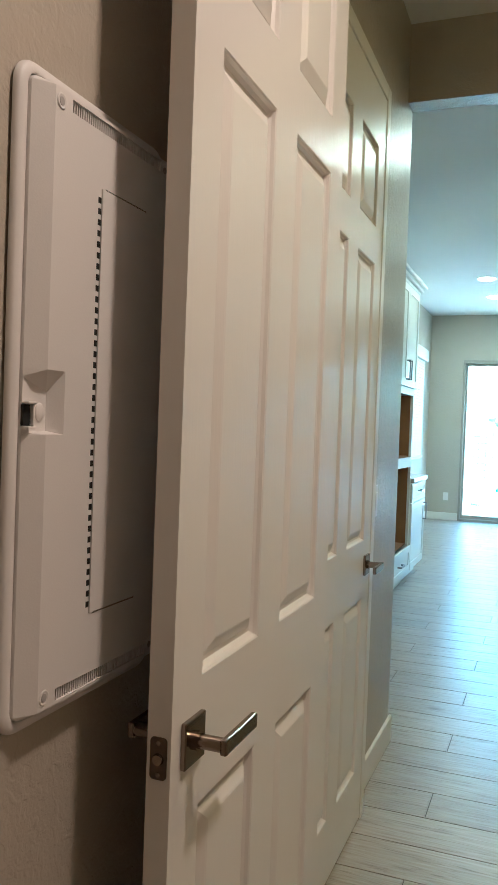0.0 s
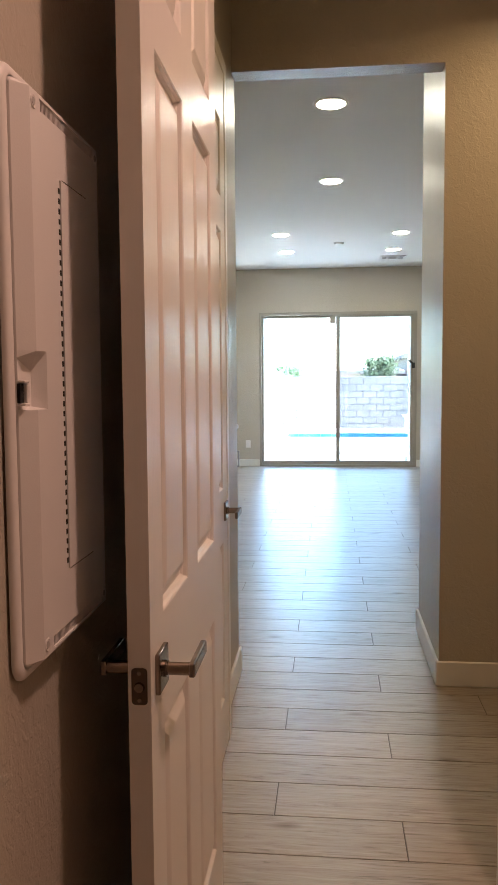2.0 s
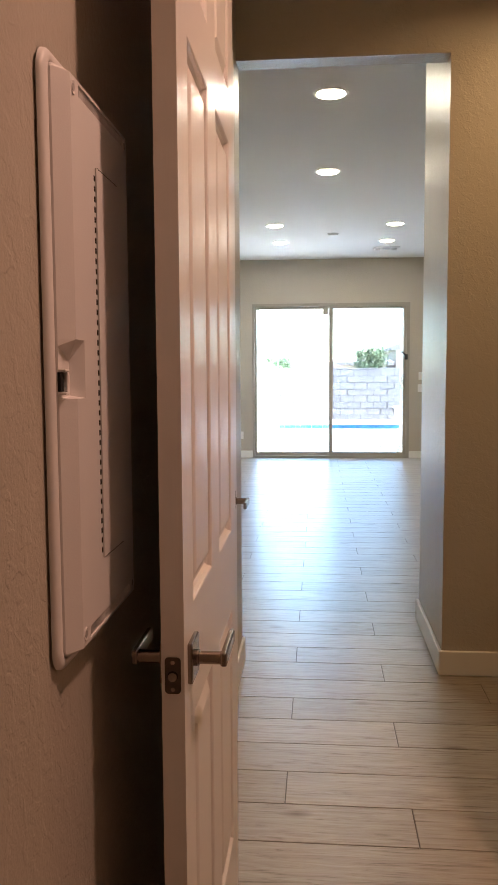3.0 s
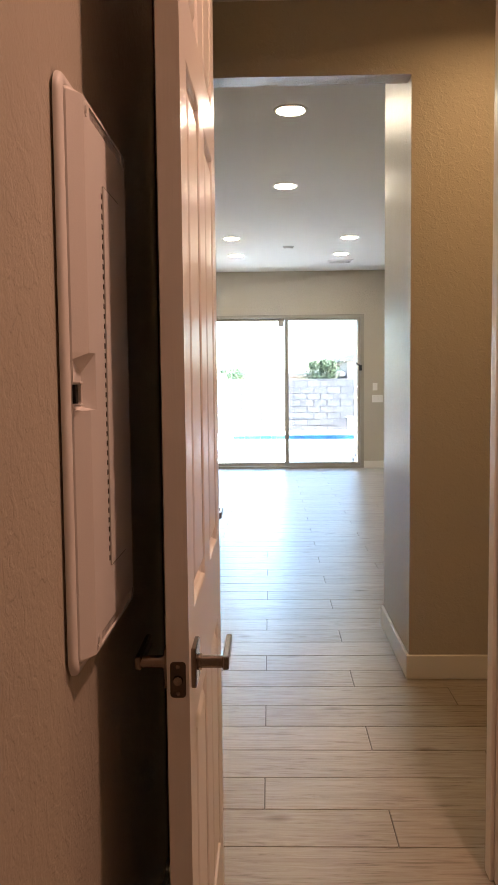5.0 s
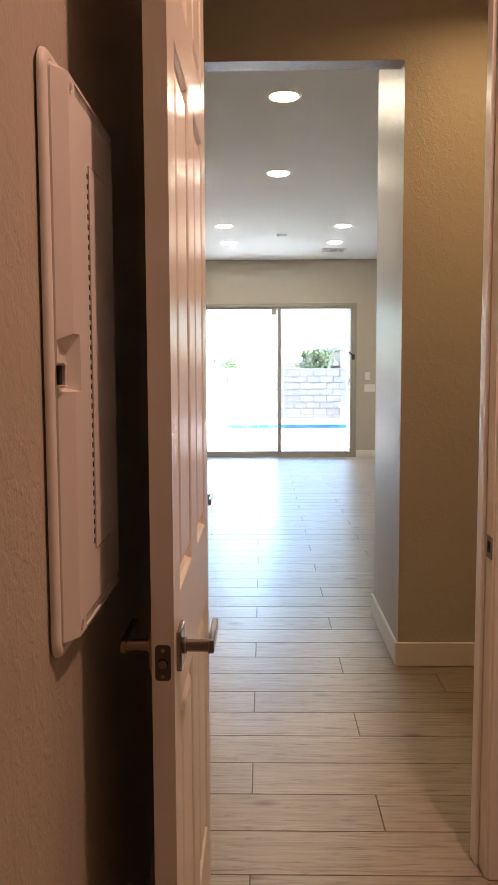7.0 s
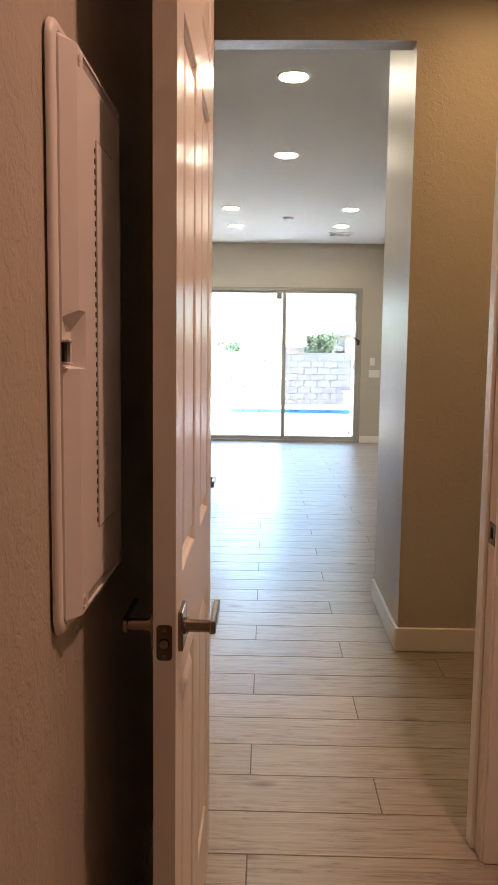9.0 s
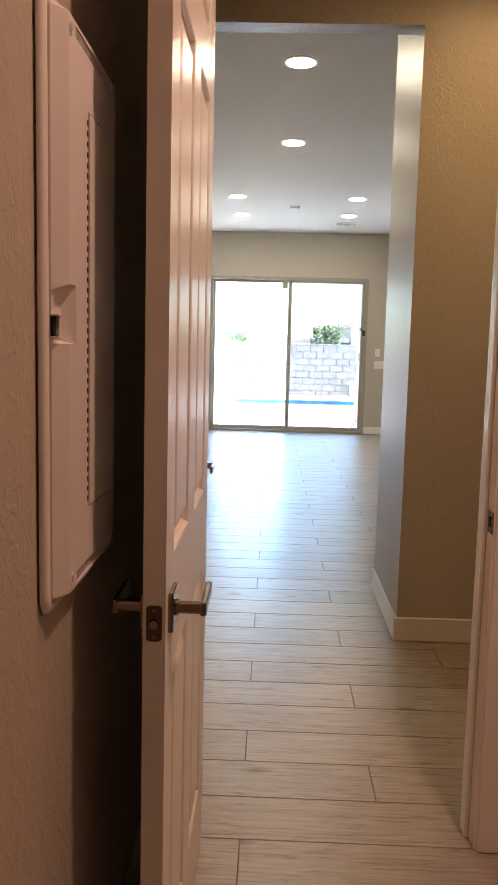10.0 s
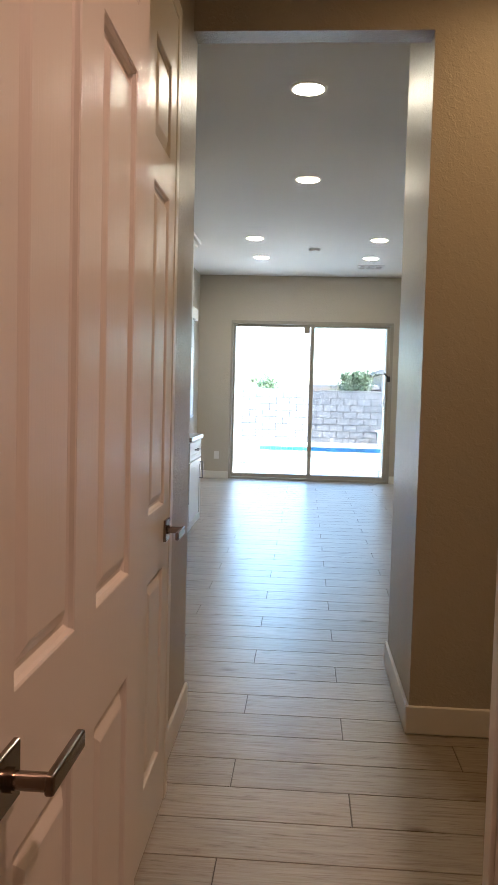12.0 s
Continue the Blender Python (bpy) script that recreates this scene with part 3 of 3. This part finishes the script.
def sash(x0, x1, y, stile_l, stile_r):
    z0, z1 = 0.035, SZ - 0.045
    p = part("sash", box(x0, x0 + stile_l, y, y + 0.035, z0, z1, 0.003), ALMOND, slider)
    part("stile", box(x1 - stile_r, x1, y, y + 0.035, z0, z1, 0.003), ALMOND, p)
    part("rail", box(x0 + stile_l, x1 - stile_r, y, y + 0.035, z1 - 0.04, z1, 0.003), ALMOND, p)
    part("rail", box(x0 + stile_l, x1 - stile_r, y, y + 0.035, z0, z0 + 0.055, 0.003), ALMOND, p)
    g = part("pane", box(x0 + stile_l, x1 - stile_r, y + 0.014, y + 0.020, z0 + 0.055, z1 - 0.04), GLASS, p)
    g.visible_shadow = False
    return p


sash(SX0 + 0.035, 0.055, YB + 0.050, 0.030, 0.050)
moving = sash(0.000, SX1 - 0.050, YB + 0.010, 0.062, 0.045)
scr = part("insect_screen", box(0.062, SX1 - 0.052, YB + 0.094, YB + 0.0945, 0.04, SZ - 0.05), SCREEN, slider, "dark fine insect screen mesh")
scr.visible_shadow = False
part("lock_body", box(-0.095, -0.005, YB + 0.006, YB + 0.040, 2.235, SZ - 0.046, 0.004), ALMOND, slider)
hb = part("pull_handle", box(SX1 - 0.093, SX1 - 0.070, YB - 0.004, YB + 0.010, 1.07, 1.33, 0.004), ALMOND, slider)
bm = bmesh.new()
pts = [Vector((SX1 - 0.10 - 0.028 * math.sin(math.pi * k / 10), YB - 0.03, 1.10 + 0.20 * k / 10)) for k in range(11)]
add_rings(bm, [[(p.x + 0.009 * math.cos(a), p.y + 0.009 * math.sin(a), p.z) for a in [2 * math.pi * q / 10 for q in range(10)]] for p in pts], cap=True)
part("grip", bm, CAB, hb, smooth=True)
lk = part("security_lock", box(SX1 - 0.078, SX1 - 0.030, YB - 0.030, YB + 0.008, 1.535, 1.62, 0.006), BLACK, slider, "black security latch")
part("latch_arm", rod((SX1 - 0.055, YB - 0.02, 1.60), (SX1 - 0.125, YB - 0.02, 1.66), 0.014, 10), BLACK, lk)

# plates on the far wall


def wall_plate(name, label, x0, x1, z0, z1, gangs, cat):
    t = thing(name, label, cat)
    part("plate", box(x0, x1, YB - 0.007, YB, z0, z1, 0.002), PLASTIC, t)
    w = (x1 - x0) / gangs
    for k in range(gangs):
        c = x0 + w * (k + 0.5)
        part("rocker" if cat == "switch" else "socket", box(c - 0.016, c + 0.016, YB - 0.011, YB - 0.006, (z0 + z1) / 2 - 0.033, (z0 + z1) / 2 + 0.033, 0.002), PLASTIC, t)


wall_plate("light_switch", "white single switch plate on greige wall", 1.382, 1.457, 1.222, 1.340, 1, "switch")
wall_plate("light_switch", "white three-gang switch plate on greige wall", 1.372, 1.540, 1.034, 1.152, 3, "switch")
wall_plate("wall_outlet", "white duplex outlet low on greige wall", -1.421, -1.345, 0.298, 0.416, 1, "outlet")

# ---- ceiling fixtures of the great room ----


def downlight(x, y):
    t = thing("recessed_light", "round white recessed ceiling light switched on", "ceiling light", "recessed lights in the ceiling", place=(x, y, CG))
    bm = bmesh.new()
    circle = [(math.cos(2 * math.pi * q / 32), math.sin(2 * math.pi * q / 32)) for q in range(32)]
    add_rings(bm, [[(r * a, r * b, h) for a, b in circle] for r, h in ((0.112, 0.0), (0.110, -0.006), (0.096, -0.009), (0.086, -0.004), (0.084, 0.0))])
    part("trim_ring", bm, CEIL, t, smooth=True)
    bm = rod((0, 0, -0.002), (0, 0, -0.0096), 0.0880, 32, 0.0855)
    part("diffuser", bm, LED, t, "glowing warm white diffuser")
    return t


first = downlight(-0.086, 4.94)
for x, y in ((-0.084, 6.88), (-0.680, 9.37), (-0.672, 10.62), (0.738, 9.40), (0.744, 10.60)):
    copy_thing(first, pose(x, y, CG))
det = thing("smoke_detector", "small round white smoke detector on ceiling", "smoke detector")
part("body", rod((0.017, 10.02, CG), (0.017, 10.02, CG - 0.024), 0.065, 28, 0.058, bevel=0.005), CEIL, det)
part("base", rod((0.017, 10.02, CG), (0.017, 10.02, CG - 0.008), 0.072, 28), CEIL, det)
vent = thing("ceiling_vent", "white louvred air vent in the ceiling", "vent")
vx0, vx1, vy0, vy1 = 0.61, 0.97, 11.14, 11.42
bm = box(vx0, vx1, vy0, vy0 + 0.03, CG - 0.012, CG)
add_box(bm, vx0, vx1, vy1 - 0.03, vy1, CG - 0.012, CG)
add_box(bm, vx0, vx0 + 0.03, vy0 + 0.03, vy1 - 0.03, CG - 0.012, CG)
add_box(bm, vx1 - 0.03, vx1, vy0 + 0.03, vy1 - 0.03, CG - 0.012, CG)
for xx in (0.715, 0.845):
    add_box(bm, xx, xx + 0.02, vy0 + 0.03, vy1 - 0.03, CG - 0.012, CG)
part("frame", bm, PLASTIC, vent)
# ceiling is uncut here: black sheet paints the shade between the slats
part("louvre_shade", box(vx0 + 0.02, vx1 - 0.02, vy0 + 0.02, vy1 - 0.02, CG - 0.003, CG - 0.001), GAP_SHADE, vent)
for k in range(7):
    part("slat", box(vx0 + 0.032, vx1 - 0.032, vy0 + 0.040 + 0.03 * k, vy0 + 0.052 + 0.03 * k, CG - 0.006, CG - 0.004), PLASTIC, vent)

# ---- kitchen ----
KX = -1.045     # cabinet fronts


def bar_pull(parent, x, y0, y1, z0, z1):
    """A square bow pull."""
    bm = bmesh.new()
    if y1 - y0 > z1 - z0:
        add_box(bm, x + 0.025, x + 0.035, y0, y1, z0, z1)
        add_box(bm, x, x + 0.025, y0, y0 + 0.01, z0, z1)
        add_box(bm, x, x + 0.025, y1 - 0.01, y1, z0, z1)
    else:
        add_box(bm, x + 0.025, x + 0.035, y0, y1, z0, z1)
        add_box(bm, x, x + 0.025, y0, y1, z0, z0 + 0.01)
        add_box(bm, x, x + 0.025, y0, y1, z1 - 0.01, z1)
    part("handle", bm, STEEL, parent, "dark steel bow pull")


def shaker(parent, name, x, y0, y1, z0, z1):
    """A flat panel front with a raised frame."""
    w = min(0.06, (z1 - z0) * 0.25)
    bm = box(x, x + 0.012, y0, y1, z0, z1)
    for q in ((y0, y0 + w, z0, z1), (y1 - w, y1, z0, z1), (y0 + w, y1 - w, z0, z0 + w), (y0 + w, y1 - w, z1 - w, z1)):
        add_box(bm, x + 0.012, x + 0.020, *q, 0.0015)
    return part(name, bm, CAB, parent)


tall = thing("oven_cabinet", "tall white kitchen cabinet with two empty oven openings", "cabinet")
ty0, ty1, tz = 5.94, 6.93, 2.50
bm = box(GL, KX, ty0, ty0 + 0.03, 0.10, tz)
add_box(bm, GL, KX, ty1 - 0.03, ty1, 0.10, tz)
add_box(bm, GL, GL + 0.02, ty0 + 0.03, ty1 - 0.03, 0.10, tz)
add_box(bm, GL + 0.02, KX, ty0 + 0.03, ty1 - 0.03, tz - 0.03, tz)
add_box(bm, GL + 0.05, KX - 0.05, ty0 + 0.01, ty1 - 0.01, 0.002, 0.10)
part("body", bm, CAB, tall)
part("face_frame", box(KX - 0.02, KX, ty0 + 0.03, ty1 - 0.03, 1.02, 1.10), CAB, tall)
part("face_frame", box(KX - 0.02, KX, ty0 + 0.03, ty1 - 0.03, 1.63, 1.69), CAB, tall)
for z0, z1 in ((0.34, 1.02), (1.10, 1.63)):
    bm = box(GL + 0.021, KX - 0.022, ty0 + 0.031, ty0 + 0.036, z0, z1)
    add_box(bm, GL + 0.021, KX - 0.022, ty1 - 0.036, ty1 - 0.031, z0, z1)
    add_box(bm, GL + 0.021, GL + 0.026, ty0 + 0.036, ty1 - 0.036, z0, z1)
    add_box(bm, GL + 0.026, KX - 0.022, ty0 + 0.036, ty1 - 0.036, z0, z0 + 0.012)
    part("oven_niche", bm, WOODIN, tall, "raw brown wood inside")
dr = shaker(tall, "drawer", KX, ty0 + 0.003, ty1 - 0.003, 0.11, 0.335)
bar_pull(dr, KX + 0.02, 6.35, 6.51, 0.22, 0.232)
for a, b, py in ((ty0 + 0.003, 6.433, 6.395), (6.437, ty1 - 0.003, 6.475)):
    dd = shaker(tall, "door", KX, a, b, 1.69, tz - 0.003)
    bar_pull(dd, KX + 0.02, py - 0.006, py + 0.006, 1.74, 1.90)
bm = bmesh.new()
for k, (o, h0, h1) in enumerate(((0.02, 0, 0.03), (0.045, 0.03, 0.06), (0.07, 0.06, 0.085))):
    add_box(bm, GL, KX + o, ty0 - o, ty1 + o, tz + h0, tz + h1, 0.004)
part("crown", bm, CAB, tall)

base = thing("base_cabinet", "white shaker base cabinet with drawer and door", "cabinet")
by0, by1 = 6.933, 7.67
bm = box(GL, KX, by0, by1, 0.10, 0.875)
add_box(bm, GL, KX - 0.06, by0 + 0.002, by1 - 0.01, 0.002, 0.10)
part("body", bm, CAB, base)
dr = shaker(base, "drawer", KX, by0 + 0.01, by1 - 0.005, 0.70, 0.865)
bar_pull(dr, KX + 0.02, 7.23, 7.39, 0.785, 0.797)
dd = shaker(base, "door", KX, by0 + 0.01, by1 - 0.005, 0.11, 0.69)
bar_pull(dd, KX + 0.02, 7.58, 7.592, 0.50, 0.66)
tagged(part("countertop", box(GL, KX + 0.035, by0, by1 + 0.02, 0.876, 0.915, 0.003), STONE), "speckled grey stone countertop on the base cabinet", "countertop")

win = tagged(thing("window_1", "white kitchen window with horizontal blinds", "window"), kind="structure")
part("window_frame", box(GL - 0.10, GL - 0.06, WY0, WY0 + 0.05, WZ0, WZ1), CAB, win)
part("window_frame", box(GL - 0.10, GL - 0.06, WY1 - 0.05, WY1, WZ0, WZ1), CAB, win)
part("window_frame", box(GL - 0.10, GL - 0.06, WY0 + 0.05, WY1 - 0.05, WZ0, WZ0 + 0.05), CAB, win)
part("window_frame", box(GL - 0.10, GL - 0.06, WY0 + 0.05, WY1 - 0.05, WZ1 - 0.05, WZ1), CAB, win)
g = part("pane", box(GL - 0.083, GL - 0.077, WY0 + 0.05, WY1 - 0.05, WZ0 + 0.05, WZ1 - 0.05), GLASS, win)
g.visible_shadow = False
part("window_sill", box(GL - 0.055, GL + 0.03, WY0 - 0.03, WY1 + 0.03, WZ0 - 0.025, WZ0 - 0.001, 0.004), CAB, win)
blinds = thing("window_blinds", "white horizontal slat blinds hanging in kitchen window", "blinds")
part("valance", box(GL, GL + 0.085, WY0 - 0.06, WY1 + 0.06, WZ1 - 0.06, WZ1 + 0.10, 0.008, 2), BLIND, blinds)
slat_me = mesh_of("slat", box(-0.024, 0.024, -(WY1 - WY0) / 2 - 0.03, (WY1 - WY0) / 2 + 0.03, -0.0015, 0.0015), BLIND)
for k in range(32):
    ob = new("slat", slat_me)
    ob.parent, ob.location, ob.rotation_euler = blinds, (GL + 0.032, (WY0 + WY1) / 2, WZ1 - 0.07 - 0.043 * k), (0, radians(76), 0)
part("bottom_rail", box(GL + 0.012, GL + 0.052, WY0 - 0.03, WY1 + 0.03, WZ0 + 0.005, WZ0 + 0.024), BLIND, blinds)

# ---- outside ----
GZ = -0.16
PX0, PX1, QY0, QY1 = -1.27, 9.0, 21.0, 21.9     # pool
SP = (-2.6, -1.27, 18.2, 20.2)                  # shallow step at its side
FY = 24.2                                       # garden wall
bm = box(-9, PX0, YB + 0.16, QY0, GZ - 0.1, GZ)
add_box(bm, PX0, 12, YB + 0.16, QY0, GZ - 0.1, GZ)
add_box(bm, -9, PX0, QY0, FY, GZ - 0.1, GZ)
add_box(bm, PX0, 12, QY1, FY, GZ - 0.1, GZ + 0.055)
structure("pavement", bm, CONCRETE, "pale concrete pool deck and patio", "pavement")
bm = bmesh.new()
s = 4000
bm.faces.new([bm.verts.new(p) for p in ((-s, -s, GZ - 0.95), (s, -s, GZ - 0.95), (s, s, GZ - 0.95), (-s, s, GZ - 0.95))])
structure("ground", bm, GRAVEL, "tan desert ground reaching the horizon", "ground")
structure("water", box(PX0, PX1, QY0, QY1, GZ - 0.9, GZ - 0.17), WATER, "light blue pool water", "water")
tile_me = mesh_of("pool_tile", box(-0.073, 0.073, -0.006, 0.006, -0.073, 0.073), POOLTILE)
edge = thing("pool_edge", "far pool wall with a band of blue tiles", "pool")
part("curb", box(PX0, PX1, QY1, QY1 + 0.012, GZ - 0.18, GZ + 0.055), MORTAR, edge)
k = 0
while PX0 + 0.08 + 0.152 * k < 4.6:
    ob = new("pool_tile", tile_me)
    ob.parent, ob.location = edge, (PX0 + 0.08 + 0.152 * k, QY1 - 0.006, GZ - 0.018)
    k += 1
spa = thing("pool_step_tile", "small blue tiled square let into deck", "tile")
part("tile_face", box(-1.47, -1.24, 16.75, 17.30, GZ, GZ + 0.03, 0.004), POOLTILE, spa)
for k, (x, y, w) in enumerate(((1.4, 16.6, 1.3), (-0.4, 16.2, 1.5), (0.9, 15.9, 1.1), (-1.1, 16.0, 0.8))):
    bm = bmesh.new()
    for q in range(26):
        r = random.uniform(0.012, 0.035)
        bmesh.ops.create_icosphere(bm, subdivisions=1, radius=r, matrix=Matrix.Translation((x + random.uniform(-w / 2, w / 2), y + random.gauss(0, 0.035), GZ + r * 0.4)))
    tagged(part("rubble", bm, GRAVEL), "line of brown gravel rubble on the patio deck", "gravel", kind="stuff")

fence = thing("block_wall", "grey-tan concrete block garden wall behind the pool", "wall")
part("core", box(-9, 12, FY + 0.006, FY + 0.19, GZ, 1.425), MORTAR, fence)
part("cap", box(-9, 12, FY - 0.01, FY + 0.21, 1.425, 1.475, 0.006), BLOCK, fence)
blk = mesh_of("block", box(-0.189, 0.189, -0.012, 0.012, -0.0895, 0.0895, 0.003), BLOCK)
rest = bmesh.new()
for j in range(8):
    for i in range(-22, 30):
        x = 0.406 * (i + 0.5 * (j % 2)) + 0.1
        z = GZ + 0.10 + 0.198 * j
        if -3.0 < x < 4.2:
            ob = new("block", blk)
            ob.parent, ob.location = fence, (x, FY + random.uniform(-0.002, 0.002), z)
        else:
            add_box(rest, x - 0.196, x + 0.196, FY - 0.012, FY + 0.012, z - 0.096, z + 0.096)
tagged(part("blocks_beyond", rest, BLOCK, fence), kind="stuff")
post = thing("patio_post", "pale stucco patio post outside sliding door", "post")
part("shaft", box(-1.61, -1.254, 14.5, 14.86, GZ, 3.1, 0.01), STUCCO, post)
part("foot", box(-1.65, -1.214, 14.46, 14.90, GZ, GZ + 0.12, 0.01), STUCCO, post)
copy_thing(post, pose(2.973, 0, 0))
pump = thing("planter_box", "white box standing at the foot of garden wall", "box")
part("body", box(2.10, 2.65, 23.2, 23.7, GZ + 0.02, 0.28, 0.02), CAB, pump)
part("lid", box(2.05, 2.70, 23.15, 23.75, 0.28, 0.34, 0.01), CAB, pump)


def tree(x, y, base_z, height, width):
    t = thing("tree", "green leafy tree beyond the garden wall", "tree", "trees beyond the wall")
    part("trunk", rod((x, y, base_z), (x + 0.1, y, base_z + height * 0.6), 0.14, 10, 0.07), BARK, t)
    for k in range(6):
        a = k * 1.05
        part("limb", rod((x + 0.08, y, base_z + height * 0.45), (x + width * 0.33 * math.cos(a), y + width * 0.33 * math.sin(a), base_z + height * 0.75), 0.05, 7, 0.02), BARK, t)
    bm = bmesh.new()
    lumps = [(random.uniform(-0.36, 0.36) * width, random.uniform(-0.3, 0.3) * width, random.uniform(0.6, 0.95) * height, random.uniform(0.05, 0.12) * width) for k in range(34)]
    for k in range(2300):
        cx, cy, cz, r = random.choice(lumps)
        d = Vector((random.gauss(0, 1), random.gauss(0, 1), random.gauss(0, 0.8))) * r
        c = Vector((x + cx, y + cy, base_z + cz)) + d
        u = Vector((random.gauss(0, 1), random.gauss(0, 1), random.gauss(0, 1))).normalized()
        v = u.orthogonal().normalized() * 0.034
        u = u * 0.07
        bm.faces.new([bm.verts.new(c - u), bm.verts.new(c + v), bm.verts.new(c + u), bm.verts.new(c - v)][:4])
    part("crown", bm, LEAF, t)


tree(-1.8, 32, GZ - 0.95, 3.2, 1.75)
tree(1.72, 32, GZ - 0.95, 3.45, 1.85)


def house(name_label, x0, x1, y0, y1, eave, ridge, gable):
    h = thing("house", name_label, "house", "houses beyond the wall")
    part("wall", box(x0, x1, y0, y1, GZ - 0.95, eave), STUCCO, h)
    bm = bmesh.new()
    o = 0.5
    if gable == "y":
        p = [(x0 - o, eave), ((x0 + x1) / 2, ridge), (x1 + o, eave), (x1 + o, eave - 0.2), (x0 - o, eave - 0.2)]
        add_rings(bm, [[(a, y0 - o, b) for a, b in p], [(a, y1 + o, b) for a, b in p]], cap=True)
        bm.faces.new([bm.verts.new((a, y0 - o, b)) for a, b in p])
    else:
        p = [(y0 - o, eave), ((y0 + y1) / 2, ridge), (y1 + o, eave), (y1 + o, eave - 0.2), (y0 - o, eave - 0.2)]
        add_rings(bm, [[(x0 - o, a, b) for a, b in p], [(x1 + o, a, b) for a, b in p]], cap=True)
        bm.faces.new([bm.verts.new((x0 - o, a, b)) for a, b in p])
    part("roof", bm, ROOF, h)
    w = part("window", box((x0 + x1) / 2 - 0.6, (x0 + x1) / 2 + 0.6, y0 - 0.03, y0 + 0.01, eave - 1.5, eave - 0.6), CAB, h)
    part("pane", box((x0 + x1) / 2 - 0.5, (x0 + x1) / 2 + 0.5, y0 - 0.04, y0 - 0.031, eave - 1.4, eave - 0.7), BLACK, w)
    return h


house("low tan house with a flat-looking tiled roof", -1.8, 4.2, 52, 62, 2.0, 2.3, "x")
house("tan stucco house with a gabled tile roof", 5.1, 9.9, 54.5, 66, 3.05, 4.05, "y")

# ---- floor planks, laid across the walk in a one-third step ----
structure("floor", box(GL, GR, -1.7, YB + 0.0, -0.12, -0.0035), GROUT, "grey-beige wood-look plank tile floor", "floor")
floor = bpy.data.objects["floor"]
PITCH, LONG, G = 0.2027, 1.195, 0.0019
ROW0 = 1.943
OFFS = (0.13, -0.262, -0.655)


def plank_mesh(length):
    bm = box(-length / 2 + G, length / 2 - G, -PITCH / 2 + G, PITCH / 2 - G, -0.006, 0, 0.0009)
    return mesh_of("plank", bm, PLANK)


full = plank_mesh(LONG)
far = bmesh.new()
count = 0
for k in range(-19, 54):
    y = ROW0 + PITCH * (k + 0.5)
    if y - PITCH / 2 > YB or y + PITCH / 2 < -1.7:
        continue
    for i in range(-2, 5):
        a = OFFS[k % 3] + LONG * i
        b = a + LONG
        lo, hi = (LW, 3.0) if y < YH0 else (GL, GR)
        if y < YD0:
            hi = 1.5
        a, b = max(a, lo), min(b, hi)
        if b - a < 0.03:
            continue
        if b < 2.7 and y > 0.9 and y < 12.1 and count < 290:
            ob = new("plank", full if b - a > LONG - 0.001 else plank_mesh(b - a))
            ob.parent, ob.location = floor, ((a + b) / 2, y, 0)
            count += 1
        else:
            add_box(far, a + G, b - G, max(y - PITCH / 2 + G, -1.7), min(y + PITCH / 2 - G, YB), -0.006, 0)
tagged(part("planks_beyond", far, PLANK, floor), kind="stuff")
